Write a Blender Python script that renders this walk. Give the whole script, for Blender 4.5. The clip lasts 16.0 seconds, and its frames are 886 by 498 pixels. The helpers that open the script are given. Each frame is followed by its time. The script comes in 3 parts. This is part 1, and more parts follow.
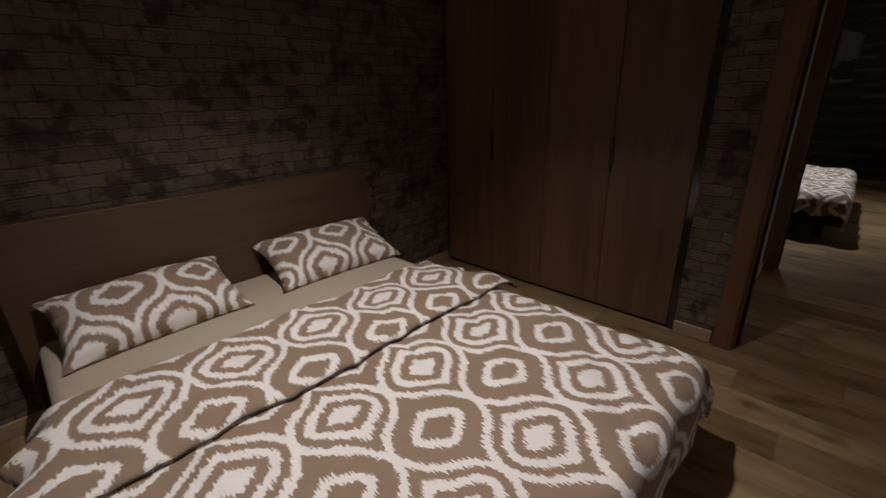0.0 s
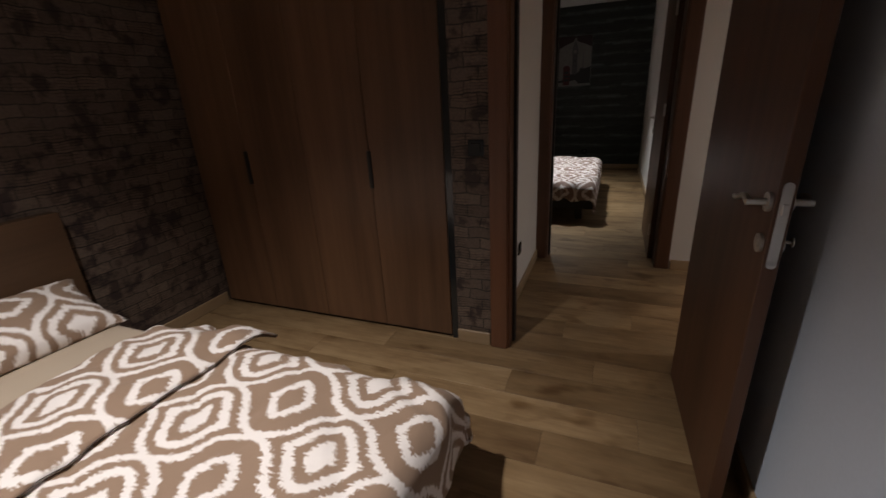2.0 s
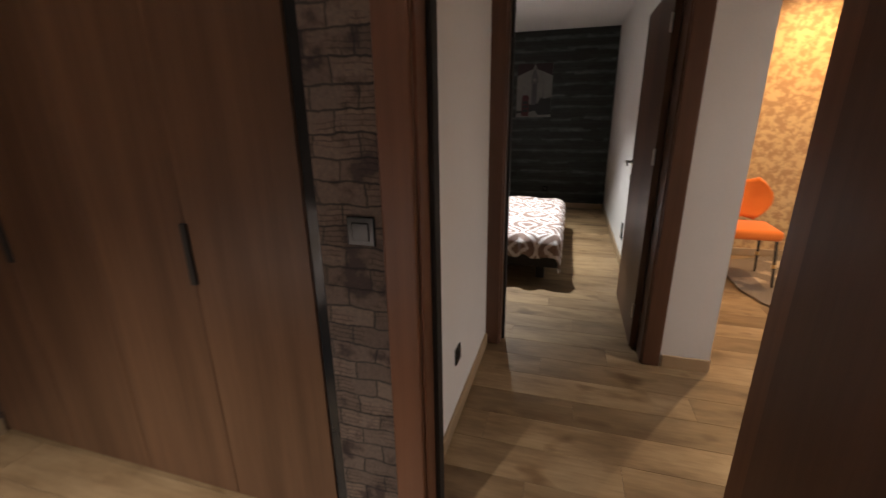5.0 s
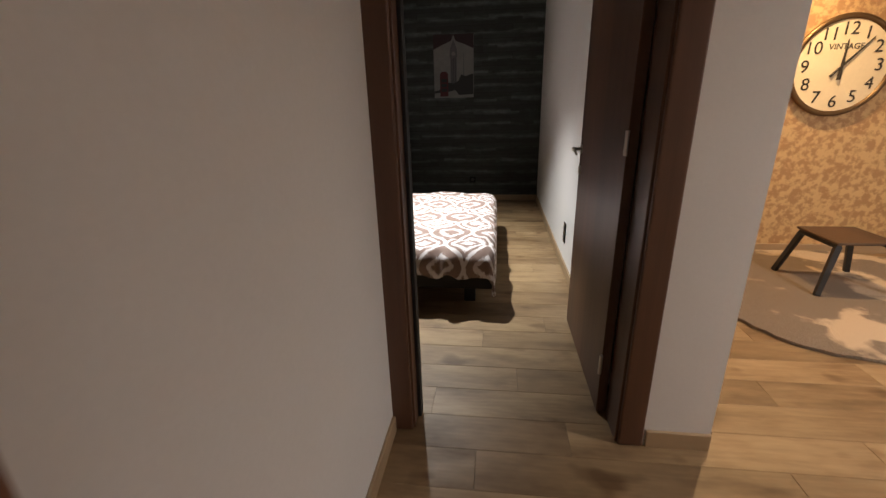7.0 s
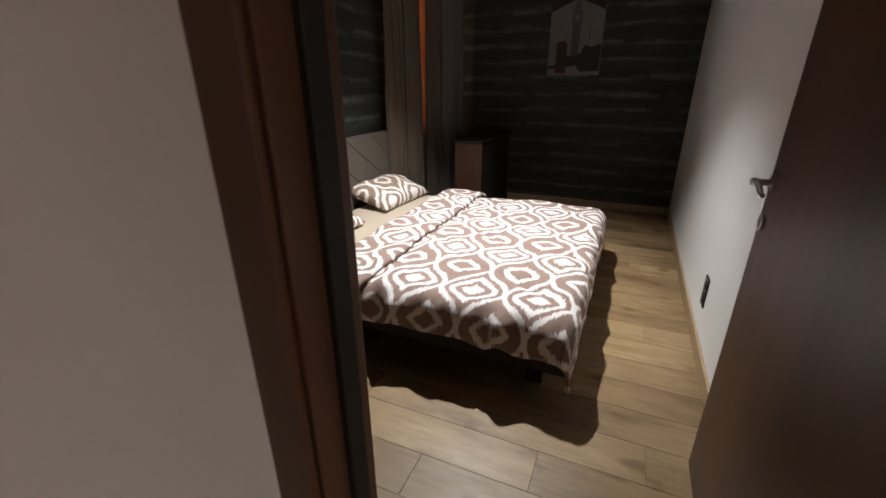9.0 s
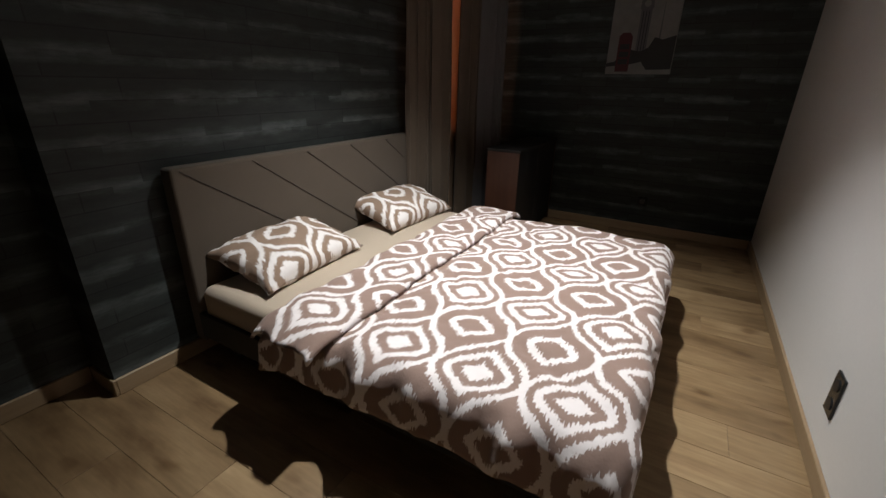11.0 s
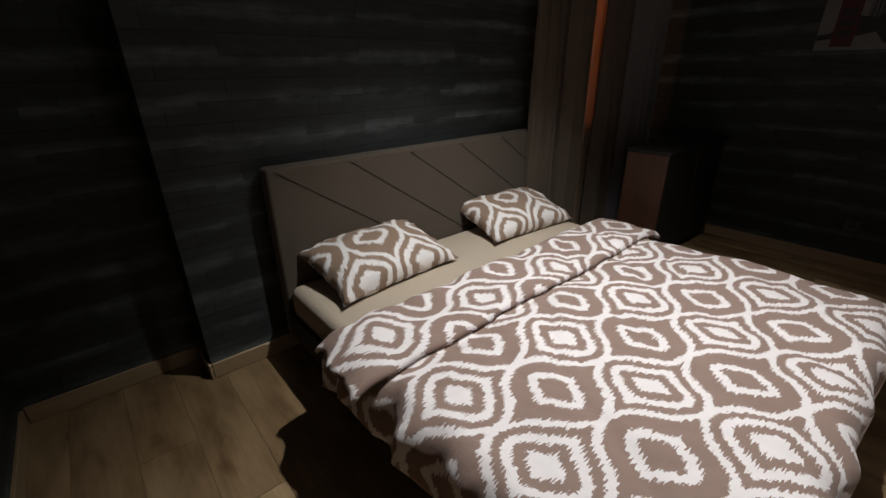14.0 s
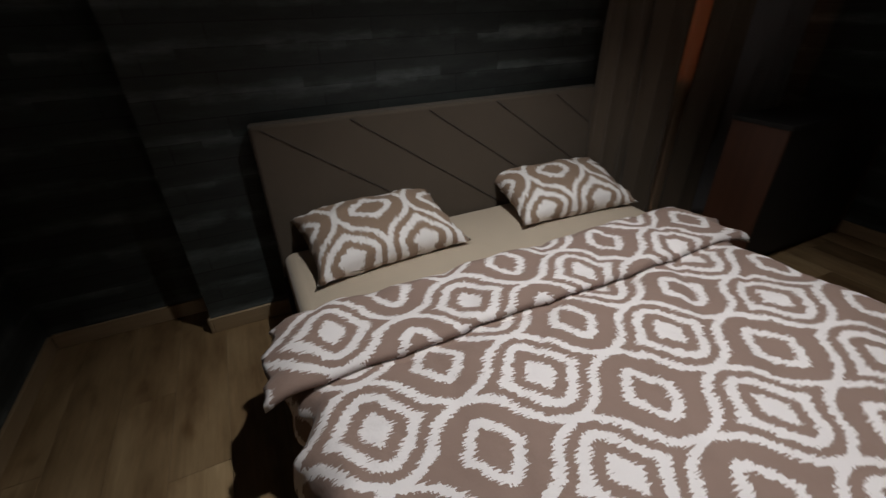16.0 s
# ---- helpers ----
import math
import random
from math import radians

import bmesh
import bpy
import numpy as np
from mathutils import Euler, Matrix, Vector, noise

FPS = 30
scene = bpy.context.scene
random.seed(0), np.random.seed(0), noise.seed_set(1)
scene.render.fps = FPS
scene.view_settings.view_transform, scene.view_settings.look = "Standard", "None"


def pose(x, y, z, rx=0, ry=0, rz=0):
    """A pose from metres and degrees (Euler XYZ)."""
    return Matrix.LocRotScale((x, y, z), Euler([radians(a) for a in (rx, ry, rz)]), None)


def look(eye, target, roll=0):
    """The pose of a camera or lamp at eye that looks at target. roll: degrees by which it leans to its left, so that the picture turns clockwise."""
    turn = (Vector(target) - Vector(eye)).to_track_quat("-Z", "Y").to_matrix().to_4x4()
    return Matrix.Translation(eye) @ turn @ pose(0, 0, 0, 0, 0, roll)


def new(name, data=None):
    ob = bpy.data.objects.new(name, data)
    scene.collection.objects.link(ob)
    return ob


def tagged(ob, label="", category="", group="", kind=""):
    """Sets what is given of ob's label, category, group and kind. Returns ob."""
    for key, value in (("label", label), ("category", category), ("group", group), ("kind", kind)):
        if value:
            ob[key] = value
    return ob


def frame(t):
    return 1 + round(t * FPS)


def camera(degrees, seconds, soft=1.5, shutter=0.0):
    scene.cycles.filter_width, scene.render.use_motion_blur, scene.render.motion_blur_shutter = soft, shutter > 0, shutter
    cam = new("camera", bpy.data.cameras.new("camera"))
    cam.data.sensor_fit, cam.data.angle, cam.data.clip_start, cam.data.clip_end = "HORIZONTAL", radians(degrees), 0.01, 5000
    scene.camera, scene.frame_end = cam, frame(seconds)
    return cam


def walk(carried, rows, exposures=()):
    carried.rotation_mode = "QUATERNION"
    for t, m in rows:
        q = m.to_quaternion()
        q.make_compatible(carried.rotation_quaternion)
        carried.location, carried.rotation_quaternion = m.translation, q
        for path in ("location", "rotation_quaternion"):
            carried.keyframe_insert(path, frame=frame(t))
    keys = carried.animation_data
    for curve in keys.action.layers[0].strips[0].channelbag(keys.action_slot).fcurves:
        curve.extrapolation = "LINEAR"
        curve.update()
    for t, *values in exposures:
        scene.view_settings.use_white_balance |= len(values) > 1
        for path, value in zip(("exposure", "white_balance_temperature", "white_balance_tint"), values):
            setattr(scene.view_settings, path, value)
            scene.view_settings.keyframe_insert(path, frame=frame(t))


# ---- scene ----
cam = camera(93.2, 16.0, 1.4, 0.4)
PATH = [
    (0, (0.133, 0.221, 1.389), (1.481, 1.529, 0.702), -1.6),
    (0.5, (0.217, 0.18, 1.368), (1.674, 1.348, 0.651), -2.2),
    (1, (0.397, 0.109, 1.355), (1.933, 1.173, 0.641), -3.3),
    (1.5, (0.529, 0.037, 1.385), (2.166, 0.958, 0.698), -3.8),
    (2, (0.622, -0.004, 1.418), (2.357, 0.706, 0.722), -3.1),
    (2.5, (0.792, 0.028, 1.41), (2.574, 0.585, 0.695), -2.3),
    (3, (0.978, 0.058, 1.437), (2.767, 0.568, 0.701), -2.1),
    (3.5, (1.17, 0.044, 1.433), (2.885, 0.831, 0.771), -1.3),
    (4, (1.322, 0.002, 1.459), (2.965, 0.984, 0.88), -0.7),
    (4.5, (1.473, 0.033, 1.441), (3.179, 0.9, 0.858), -1.0),
    (5, (1.689, 0.099, 1.449), (3.516, 0.647, 0.846), -0.8),
    (5.2, (1.749, 0.128, 1.446), (3.598, 0.565, 0.819), -0.8),
    (7.3, (2.857, 0.113, 1.362), (4.722, 0.356, 0.700), -1.5),
    (7.5, (2.962, 0.103, 1.356), (4.818, 0.432, 0.687), -1.5),
    (8, (3.235, 0.022, 1.385), (5.016, 0.556, 0.643), -0.6),
    (10.3, (4.216, 0.066, 1.325), (5.855, 0.973, 0.625), -0.1),
    (10.5, (4.266, 0.081, 1.318), (5.889, 1.008, 0.605), 0.1),
    (11, (4.413, 0.161, 1.319), (6.028, 1.082, 0.58), 1.2),
    (11.5, (4.495, 0.213, 1.315), (6.072, 1.191, 0.569), 1.1),
    (12, (4.589, 0.247, 1.325), (6.028, 1.398, 0.547), 0.5),
    (12.5, (4.687, 0.237, 1.332), (5.997, 1.52, 0.533), 0.0),
    (13, (4.729, 0.24, 1.338), (5.991, 1.574, 0.546), -0.5),
    (13.5, (4.749, 0.235, 1.334), (5.961, 1.618, 0.548), -1.0),
    (14, (4.795, 0.214, 1.34), (5.984, 1.614, 0.548), -0.7),
    (14.5, (4.893, 0.228, 1.333), (6.099, 1.6, 0.519), 0.2),
    (15, (5.062, 0.274, 1.322), (6.156, 1.666, 0.392), 1.1),
    (15.5, (5.182, 0.289, 1.333), (6.226, 1.691, 0.362), 0.8),
    (16, (5.337, 0.248, 1.348), (6.07, 1.812, 0.34), -1.3),
]
EXPOSURES = [(0, -0.88), (1.5, -0.55), (2.0, -0.25), (2.5, 0.15), (3, 0.65), (4, 1.08), (5, 0.95), (7.5, 1.0), (8.2, 0.85), (10.3, 0.40), (11, 0.22), (11.5, -0.05), (12, -0.2), (14.5, -0.40), (15.2, -0.68), (16, -0.85)]
walk(cam, [(t, look(eye, target, roll)) for t, eye, target, roll in PATH], EXPOSURES)

# ---- light ----
world = bpy.data.worlds.new("world")
scene.world = world
world.use_nodes = True
world.node_tree.nodes["Background"].inputs["Color"].default_value = (0.02, 0.025, 0.04, 1)
world.node_tree.nodes["Background"].inputs["Strength"].default_value = 0.05

CEIL = 2.65
LAMPS = [  # name, x, y, watts, cone, colour
    ("bedroom_spot", 0.84, 1.15, 285, 107, (1.0, 0.935, 0.885)),
    ("guest_spot", 6.22, 0.88, 290, 95, (0.96, 0.98, 0.97)),
    ("living_and_fill_spot", 6.10, -2.0, 95, 150, (1.0, 0.64, 0.31)),
    # neutral fill added out of view to brighten the hallway walls
    ("living_and_fill_spot", 3.40, -3.0, 112, 160, (1.0, 0.96, 0.93)),
]
for name, x, y, watts, cone, colour in LAMPS:
    lamp = new(name, bpy.data.lights.new(name, "SPOT"))
    lamp.data.energy, lamp.data.color = watts, colour
    lamp.data.spot_size, lamp.data.spot_blend, lamp.data.shadow_soft_size = radians(cone), 1.0, 0.035
    lamp.location = (x, y, CEIL - 0.03)
# street light behind the curtained window
glow = new("street_light", bpy.data.lights.new("street_light", "AREA"))
glow.data.energy, glow.data.color = 1.5, (1.0, 0.42, 0.2)
glow.data.shape, glow.data.size, glow.data.size_y = "RECTANGLE", 0.12, 1.3
glow.matrix_world = look((7.74, 2.75, 1.75), (7.70, 2.0, 1.6))


# ---- materials ----
def nodes_of(name):
    m = bpy.data.materials.new(name)
    m.use_nodes = True
    return m, m.node_tree, m.node_tree.nodes["Principled BSDF"]


def node(tree, kind, **values):
    n = tree.nodes.new(kind)
    for key, value in values.items():
        if key in n.inputs:
            n.inputs[key].default_value = value
        else:
            setattr(n, key, value)
    return n


def wire(tree, a, b):
    tree.links.new(a, b)


def ramp(tree, fac, stops, constant=False):
    r = tree.nodes.new("ShaderNodeValToRGB")
    if constant:
        r.color_ramp.interpolation = "CONSTANT"
    while len(r.color_ramp.elements) < len(stops):
        r.color_ramp.elements.new(0.5)
    for e, (pos, col) in zip(r.color_ramp.elements, stops):
        e.position, e.color = pos, (*col, 1)
    wire(tree, fac, r.inputs[0])
    return r.outputs[0]


def math_node(tree, op, a, b=None):
    n = tree.nodes.new("ShaderNodeMath")
    n.operation = op
    for i, v in enumerate((a, b)):
        if v is None:
            continue
        if isinstance(v, (int, float)):
            n.inputs[i].default_value = v
        else:
            wire(tree, v, n.inputs[i])
    return n.outputs[0]


def mix(tree, fac, a, b, mode="MIX"):
    n = tree.nodes.new("ShaderNodeMixRGB")
    n.blend_type = mode
    for i, v in enumerate((fac, a, b)):
        if isinstance(v, (int, float)):
            n.inputs[i].default_value = v
        elif isinstance(v, tuple):
            n.inputs[i].default_value = (*v, 1)
        else:
            wire(tree, v, n.inputs[i])
    return n.outputs[0]


def coords(tree, scale=(1, 1, 1), kind="Object", swap=None):
    c = tree.nodes.new("ShaderNodeTexCoord").outputs[kind]
    m = node(tree, "ShaderNodeMapping")
    m.inputs["Scale"].default_value = scale
    wire(tree, c, m.inputs[0])
    return m.outputs[0]


def noise_tex(tree, vec, scale, detail=4, rough=0.55):
    n = node(tree, "ShaderNodeTexNoise", Scale=scale, Detail=detail, Roughness=rough)
    wire(tree, vec, n.inputs["Vector"])
    return n.outputs["Fac"]


def bump(tree, bsdf, height, strength, distance=0.01):
    b = node(tree, "ShaderNodeBump", Strength=strength, Distance=distance)
    wire(tree, height, b.inputs["Height"])
    wire(tree, b.outputs[0], bsdf.inputs["Normal"])


def wood(name, dark, light, grain=(30, 30, 1.5), rough=0.5, vary=0.0, spread=0.0):
    """Wood whose grain runs along the axis with the small scale."""
    m, t, b = nodes_of(name)
    vec = coords(t, grain)
    if spread:
        info = t.nodes.new("ShaderNodeObjectInfo")
        off = node(t, "ShaderNodeVectorMath", operation="ADD")
        mul = node(t, "ShaderNodeVectorMath", operation="SCALE", Scale=40.0)
        comb = t.nodes.new("ShaderNodeCombineXYZ")
        for k in range(3):
            wire(t, info.outputs["Random"], comb.inputs[k])
        wire(t, comb.outputs[0], mul.inputs[0])
        wire(t, vec, off.inputs[0])
        wire(t, mul.outputs[0], off.inputs[1])
        vec = off.outputs[0]
    fine = noise_tex(t, vec, 1.0, 6, 0.65)
    big = noise_tex(t, coords(t, tuple(g * 0.12 for g in grain)), 1.0, 3)
    col = ramp(t, fine, [(0.28, dark), (0.72, light)])
    col = mix(t, 0.55, col, ramp(t, big, [(0.3, tuple(c * 0.7 for c in dark)), (0.7, tuple(min(1, c * 1.15) for c in light))]))
    if vary:
        info = t.nodes.new("ShaderNodeObjectInfo")
        tone = ramp(t, info.outputs["Random"], [(0.0, (1 - vary,) * 3), (1.0, (1 + vary * 0.3,) * 3)])
        col = mix(t, 1.0, col, tone, "MULTIPLY")
    wire(t, col, b.inputs["Base Color"])
    b.inputs["Roughness"].default_value = rough
    bump(t, b, fine, 0.12, 0.004)
    return m


def oak_floor(name):
    """Oak-look boards that run along y: fine grain, cloudy mottling, knots, and a tone for each board."""
    m, t, b = nodes_of(name)
    info = t.nodes.new("ShaderNodeObjectInfo")
    comb = t.nodes.new("ShaderNodeCombineXYZ")
    for k in range(3):
        wire(t, math_node(t, "MULTIPLY", info.outputs["Random"], 37.0 + 11 * k), comb.inputs[k])
    add = node(t, "ShaderNodeVectorMath", operation="ADD")
    wire(t, t.nodes.new("ShaderNodeTexCoord").outputs["Object"], add.inputs[0])
    wire(t, comb.outputs[0], add.inputs[1])

    def layer(scale, detail, rough):
        mp = node(t, "ShaderNodeMapping")
        mp.inputs["Scale"].default_value = scale
        wire(t, add.outputs[0], mp.inputs[0])
        return noise_tex(t, mp.outputs[0], 1.0, detail, rough)

    grain, cloud, knot = layer((60, 3.5, 60), 5, 0.65), layer((7, 2.0, 7), 4, 0.6), layer((9, 4.5, 9), 2, 0.4)
    col = ramp(t, cloud, [(0.30, (0.170, 0.102, 0.048)), (0.50, (0.285, 0.190, 0.100)), (0.72, (0.385, 0.272, 0.152))])
    col = mix(t, 0.45, col, ramp(t, grain, [(0.3, (0.55, 0.50, 0.45)), (0.7, (1.12, 1.1, 1.08))]), "MULTIPLY")
    col = mix(t, 1.0, col, ramp(t, knot, [(0.63, (1, 1, 1)), (0.76, (0.54, 0.46, 0.38))]), "MULTIPLY")
    col = mix(t, 1.0, col, ramp(t, info.outputs["Random"], [(0.0, (0.68, 0.64, 0.60)), (0.5, (0.97, 0.96, 0.94)), (1.0, (1.16, 1.16, 1.16))]), "MULTIPLY")
    wire(t, col, b.inputs["Base Color"])
    wire(t, ramp(t, cloud, [(0.3, (0.52,) * 3), (0.7, (0.38,) * 3)]), b.inputs["Roughness"])
    bump(t, b, grain, 0.15, 0.003)
    return m


def plain(name, colour, rough=0.6, metal=0.0, grain=60, amount=0.08, relief=0.05):
    m, t, b = nodes_of(name)
    v = coords(t)
    n = noise_tex(t, v, grain, 5)
    big = noise_tex(t, v, 1.7, 3)
    lo, hi = tuple(c * (1 - amount) for c in colour), tuple(min(1, c * (1 + amount)) for c in colour)
    col = mix(t, 0.5, ramp(t, n, [(0.3, lo), (0.7, hi)]), ramp(t, big, [(0.3, lo), (0.7, hi)]))
    wire(t, col, b.inputs["Base Color"])
    b.inputs["Roughness"].default_value, b.inputs["Metallic"].default_value = rough, metal
    if relief:
        bump(t, b, n, relief, 0.003)
    return m


def weave(name, colour, dark=0.75):
    m, t, b = nodes_of(name)
    v = coords(t)
    n = noise_tex(t, v, 350, 3)
    big = noise_tex(t, v, 5, 4)
    col = mix(t, 0.4, ramp(t, n, [(0.3, tuple(c * dark for c in colour)), (0.7, colour)]), ramp(t, big, [(0.3, tuple(c * 0.88 for c in colour)), (0.7, colour)]))
    wire(t, col, b.inputs["Base Color"])
    b.inputs["Roughness"].default_value = 0.9
    b.inputs["Sheen Weight"].default_value = 0.15
    bump(t, b, n, 0.15, 0.002)
    return m


def ikat(name, wide, tall, brown, white, turned=False, jag=0.145, sway=0.062):
    """Printed cotton with feathered ogee medallions, wide by tall metres of cloth in the UV map."""
    m, t, b = nodes_of(name)
    uv = t.nodes.new("ShaderNodeUVMap").outputs[0]
    sep = t.nodes.new("ShaderNodeSeparateXYZ")
    wire(t, uv, sep.inputs[0])
    u0, v0 = (sep.outputs[1], sep.outputs[0]) if turned else (sep.outputs[0], sep.outputs[1])

    def feather(scale):
        stroke = node(t, "ShaderNodeMapping")
        stroke.inputs["Scale"].default_value = scale
        wire(t, uv, stroke.inputs[0])
        return math_node(t, "SUBTRACT", noise_tex(t, stroke.outputs[0], 1.0, 2, 0.6), 0.5)

    along, across = ((18, 170, 1), (170, 28, 1)) if turned else ((170, 18, 1), (28, 170, 1))
    v1 = math_node(t, "ADD", math_node(t, "DIVIDE", v0, tall), math_node(t, "MULTIPLY", feather(along), jag))
    u1 = math_node(t, "ADD", math_node(t, "DIVIDE", u0, wide), math_node(t, "MULTIPLY", feather(across), jag * 0.55))
    # two families of wavy lines that cross at a slant, with nested medallions between them
    p = math_node(t, "ADD", math_node(t, "SUBTRACT", u1, v1), 0.5)
    q = math_node(t, "SUBTRACT", 0.5, math_node(t, "ADD", u1, v1))

    def swayed(a, other):
        lean = math_node(t, "MULTIPLY", math_node(t, "SINE", math_node(t, "MULTIPLY", other, 2 * math.pi)), sway)
        return math_node(t, "SUBTRACT", a, lean)

    p2, q2 = swayed(p, q), swayed(q, p)
    parity = math_node(t, "PINGPONG", math_node(t, "ADD", math_node(t, "FLOOR", p2), math_node(t, "FLOOR", q2)), 1.0)

    def half(a, power):
        away = math_node(t, "ABSOLUTE", math_node(t, "SUBTRACT", math_node(t, "FRACT", a), 0.5))
        return math_node(t, "POWER", math_node(t, "MULTIPLY", away, 2.0), power)

    def radius(power):
        return math_node(t, "POWER", math_node(t, "ADD", half(p2, power), half(q2, power)), 1.0 / power)

    inner, outer = radius(12.0), radius(22.0)
    cell_a = ramp(t, inner, [(0.0, brown), (0.30, white), (0.50, brown)], constant=True)
    cell_b = ramp(t, inner, [(0.0, white), (0.27, brown), (0.50, white), (0.71, brown)], constant=True)
    line = ramp(t, outer, [(0.0, (0, 0, 0)), (0.905, (1, 1, 1))], constant=True)
    col = mix(t, line, mix(t, parity, cell_a, cell_b), white)
    weft = noise_tex(t, uv, 900, 2)
    soil = noise_tex(t, uv, 3.0, 3)
    col = mix(t, 0.10, col, ramp(t, weft, [(0.3, (0.3, 0.3, 0.3)), (0.7, (1, 1, 1))]), "MULTIPLY")
    col = mix(t, 0.12, col, ramp(t, soil, [(0.3, (0.5, 0.48, 0.46)), (0.7, (1, 1, 1))]), "MULTIPLY")
    wire(t, col, b.inputs["Base Color"])
    b.inputs["Roughness"].default_value = 0.85
    b.inputs["Sheen Weight"].default_value = 0.1
    crumple = noise_tex(t, uv, 11.0, 4, 0.6)
    bump(t, b, math_node(t, "ADD", math_node(t, "MULTIPLY", weft, 0.03), crumple), 0.5, 0.012)
    return m


def brick_paper(name):
    """Wallpaper printed with rough dark brickwork (flat print, slight emboss)."""
    m, t, b = nodes_of(name)
    c = t.nodes.new("ShaderNodeTexCoord").outputs["Object"]
    sep = t.nodes.new("ShaderNodeSeparateXYZ")
    wire(t, c, sep.inputs[0])
    along = math_node(t, "ADD", sep.outputs[0], sep.outputs[1])
    warp = noise_tex(t, c, 11, 4)
    comb = t.nodes.new("ShaderNodeCombineXYZ")
    wire(t, math_node(t, "ADD", along, math_node(t, "MULTIPLY", warp, 0.034)), comb.inputs[0])
    wire(t, math_node(t, "ADD", sep.outputs[2], math_node(t, "MULTIPLY", warp, 0.034)), comb.inputs[1])
    br = node(t, "ShaderNodeTexBrick", **{"Scale": 1.0, "Mortar Size": 0.005, "Mortar Smooth": 0.8, "Bias": 0.0, "Brick Width": 0.142, "Row Height": 0.062})
    br.inputs["Color1"].default_value = (0.165, 0.122, 0.094, 1)
    br.inputs["Color2"].default_value = (0.100, 0.073, 0.058, 1)
    br.inputs["Mortar"].default_value = (0.040, 0.031, 0.027, 1)
    wire(t, comb.outputs[0], br.inputs["Vector"])
    fine = node(t, "ShaderNodeTexBrick", **{"Scale": 1.0, "Mortar Size": 0.003, "Mortar Smooth": 0.6, "Bias": 0.0, "Brick Width": 0.095, "Row Height": 0.0155})
    fine.inputs["Color1"].default_value = (1.15, 1.12, 1.08, 1)
    fine.inputs["Color2"].default_value = (0.82, 0.80, 0.80, 1)
    fine.inputs["Mortar"].default_value = (0.42, 0.38, 0.38, 1)
    wire(t, comb.outputs[0], fine.inputs["Vector"])
    split = ramp(t, noise_tex(t, c, 6.0, 2), [(0.50, (0, 0, 0)), (0.58, (0.8, 0.8, 0.8))])
    layered = mix(t, split, (1, 1, 1), fine.outputs["Color"])
    patch = noise_tex(t, c, 8.5, 4, 0.6)
    blot = mix(t, 1.0, ramp(t, patch, [(0.52, (1, 1, 1)), (0.62, (0.36, 0.31, 0.35))]), layered, "MULTIPLY")
    stain = blot
    grit = ramp(t, noise_tex(t, c, 70, 5, 0.7), [(0.3, (0.7, 0.7, 0.7)), (0.7, (1.15, 1.12, 1.1))])
    col = mix(t, 1.0, mix(t, 1.0, br.outputs["Color"], stain, "MULTIPLY"), grit, "MULTIPLY")
    wire(t, col, b.inputs["Base Color"])
    b.inputs["Roughness"].default_value = 0.75
    bump(t, b, math_node(t, "SUBTRACT", patch, br.outputs["Fac"]), 0.25, 0.004)
    return m


def board_paper(name):
    """Wallpaper printed with weathered charcoal boards and pale worn streaks."""
    m, t, b = nodes_of(name)
    c = t.nodes.new("ShaderNodeTexCoord").outputs["Object"]
    sep = t.nodes.new("ShaderNodeSeparateXYZ")
    wire(t, c, sep.inputs[0])
    along = math_node(t, "ADD", sep.outputs[0], sep.outputs[1])
    comb = t.nodes.new("ShaderNodeCombineXYZ")
    wire(t, along, comb.inputs[0])
    wire(t, sep.outputs[2], comb.inputs[1])
    br = node(t, "ShaderNodeTexBrick", **{"Scale": 1.0, "Mortar Size": 0.003, "Mortar Smooth": 0.3, "Bias": 0.0, "Brick Width": 0.62, "Row Height": 0.082, "offset": 0.37})
    br.inputs["Color1"].default_value = (0.032, 0.038, 0.036, 1)
    br.inputs["Color2"].default_value = (0.020, 0.024, 0.022, 1)
    br.inputs["Mortar"].default_value = (0.012, 0.012, 0.012, 1)
    wire(t, comb.outputs[0], br.inputs["Vector"])
    streak = node(t, "ShaderNodeMapping")
    streak.inputs["Scale"].default_value = (4, 16, 1)
    wire(t, comb.outputs[0], streak.inputs[0])
    worn = noise_tex(t, streak.outputs[0], 1.0, 5, 0.7)
    band = math_node(t, "ABSOLUTE", math_node(t, "SINE", math_node(t, "MULTIPLY", sep.outputs[2], math.pi / 0.164)))
    band = math_node(t, "POWER", band, 3.0)
    own = node(t, "ShaderNodeTexBrick", **{"Scale": 1.0, "Mortar Size": 0.0, "Bias": 0.0, "Brick Width": 0.31, "Row Height": 0.082, "offset": 0.37})
    own.inputs["Color1"].default_value, own.inputs["Color2"].default_value = (0, 0, 0, 1), (1, 1, 1, 1)
    wire(t, comb.outputs[0], own.inputs["Vector"])
    blot = math_node(t, "ADD", math_node(t, "MULTIPLY", noise_tex(t, comb.outputs[0], 5.5, 3), 0.6), math_node(t, "MULTIPLY", own.outputs["Color"], 0.4))
    fac = math_node(t, "MULTIPLY", math_node(t, "MULTIPLY", worn, band), ramp(t, blot, [(0.30, (0.42,) * 3), (0.68, (1.2,) * 3)]))
    col = mix(t, ramp(t, fac, [(0.18, (0, 0, 0)), (0.62, (1, 1, 1))]), br.outputs["Color"], (0.090, 0.104, 0.101))
    col = mix(t, 1.0, col, ramp(t, worn, [(0.3, (0.55,) * 3), (0.7, (1.2,) * 3)]), "MULTIPLY")
    wire(t, col, b.inputs["Base Color"])
    b.inputs["Roughness"].default_value = 0.7
    bump(t, b, worn, 0.2, 0.003)
    return m


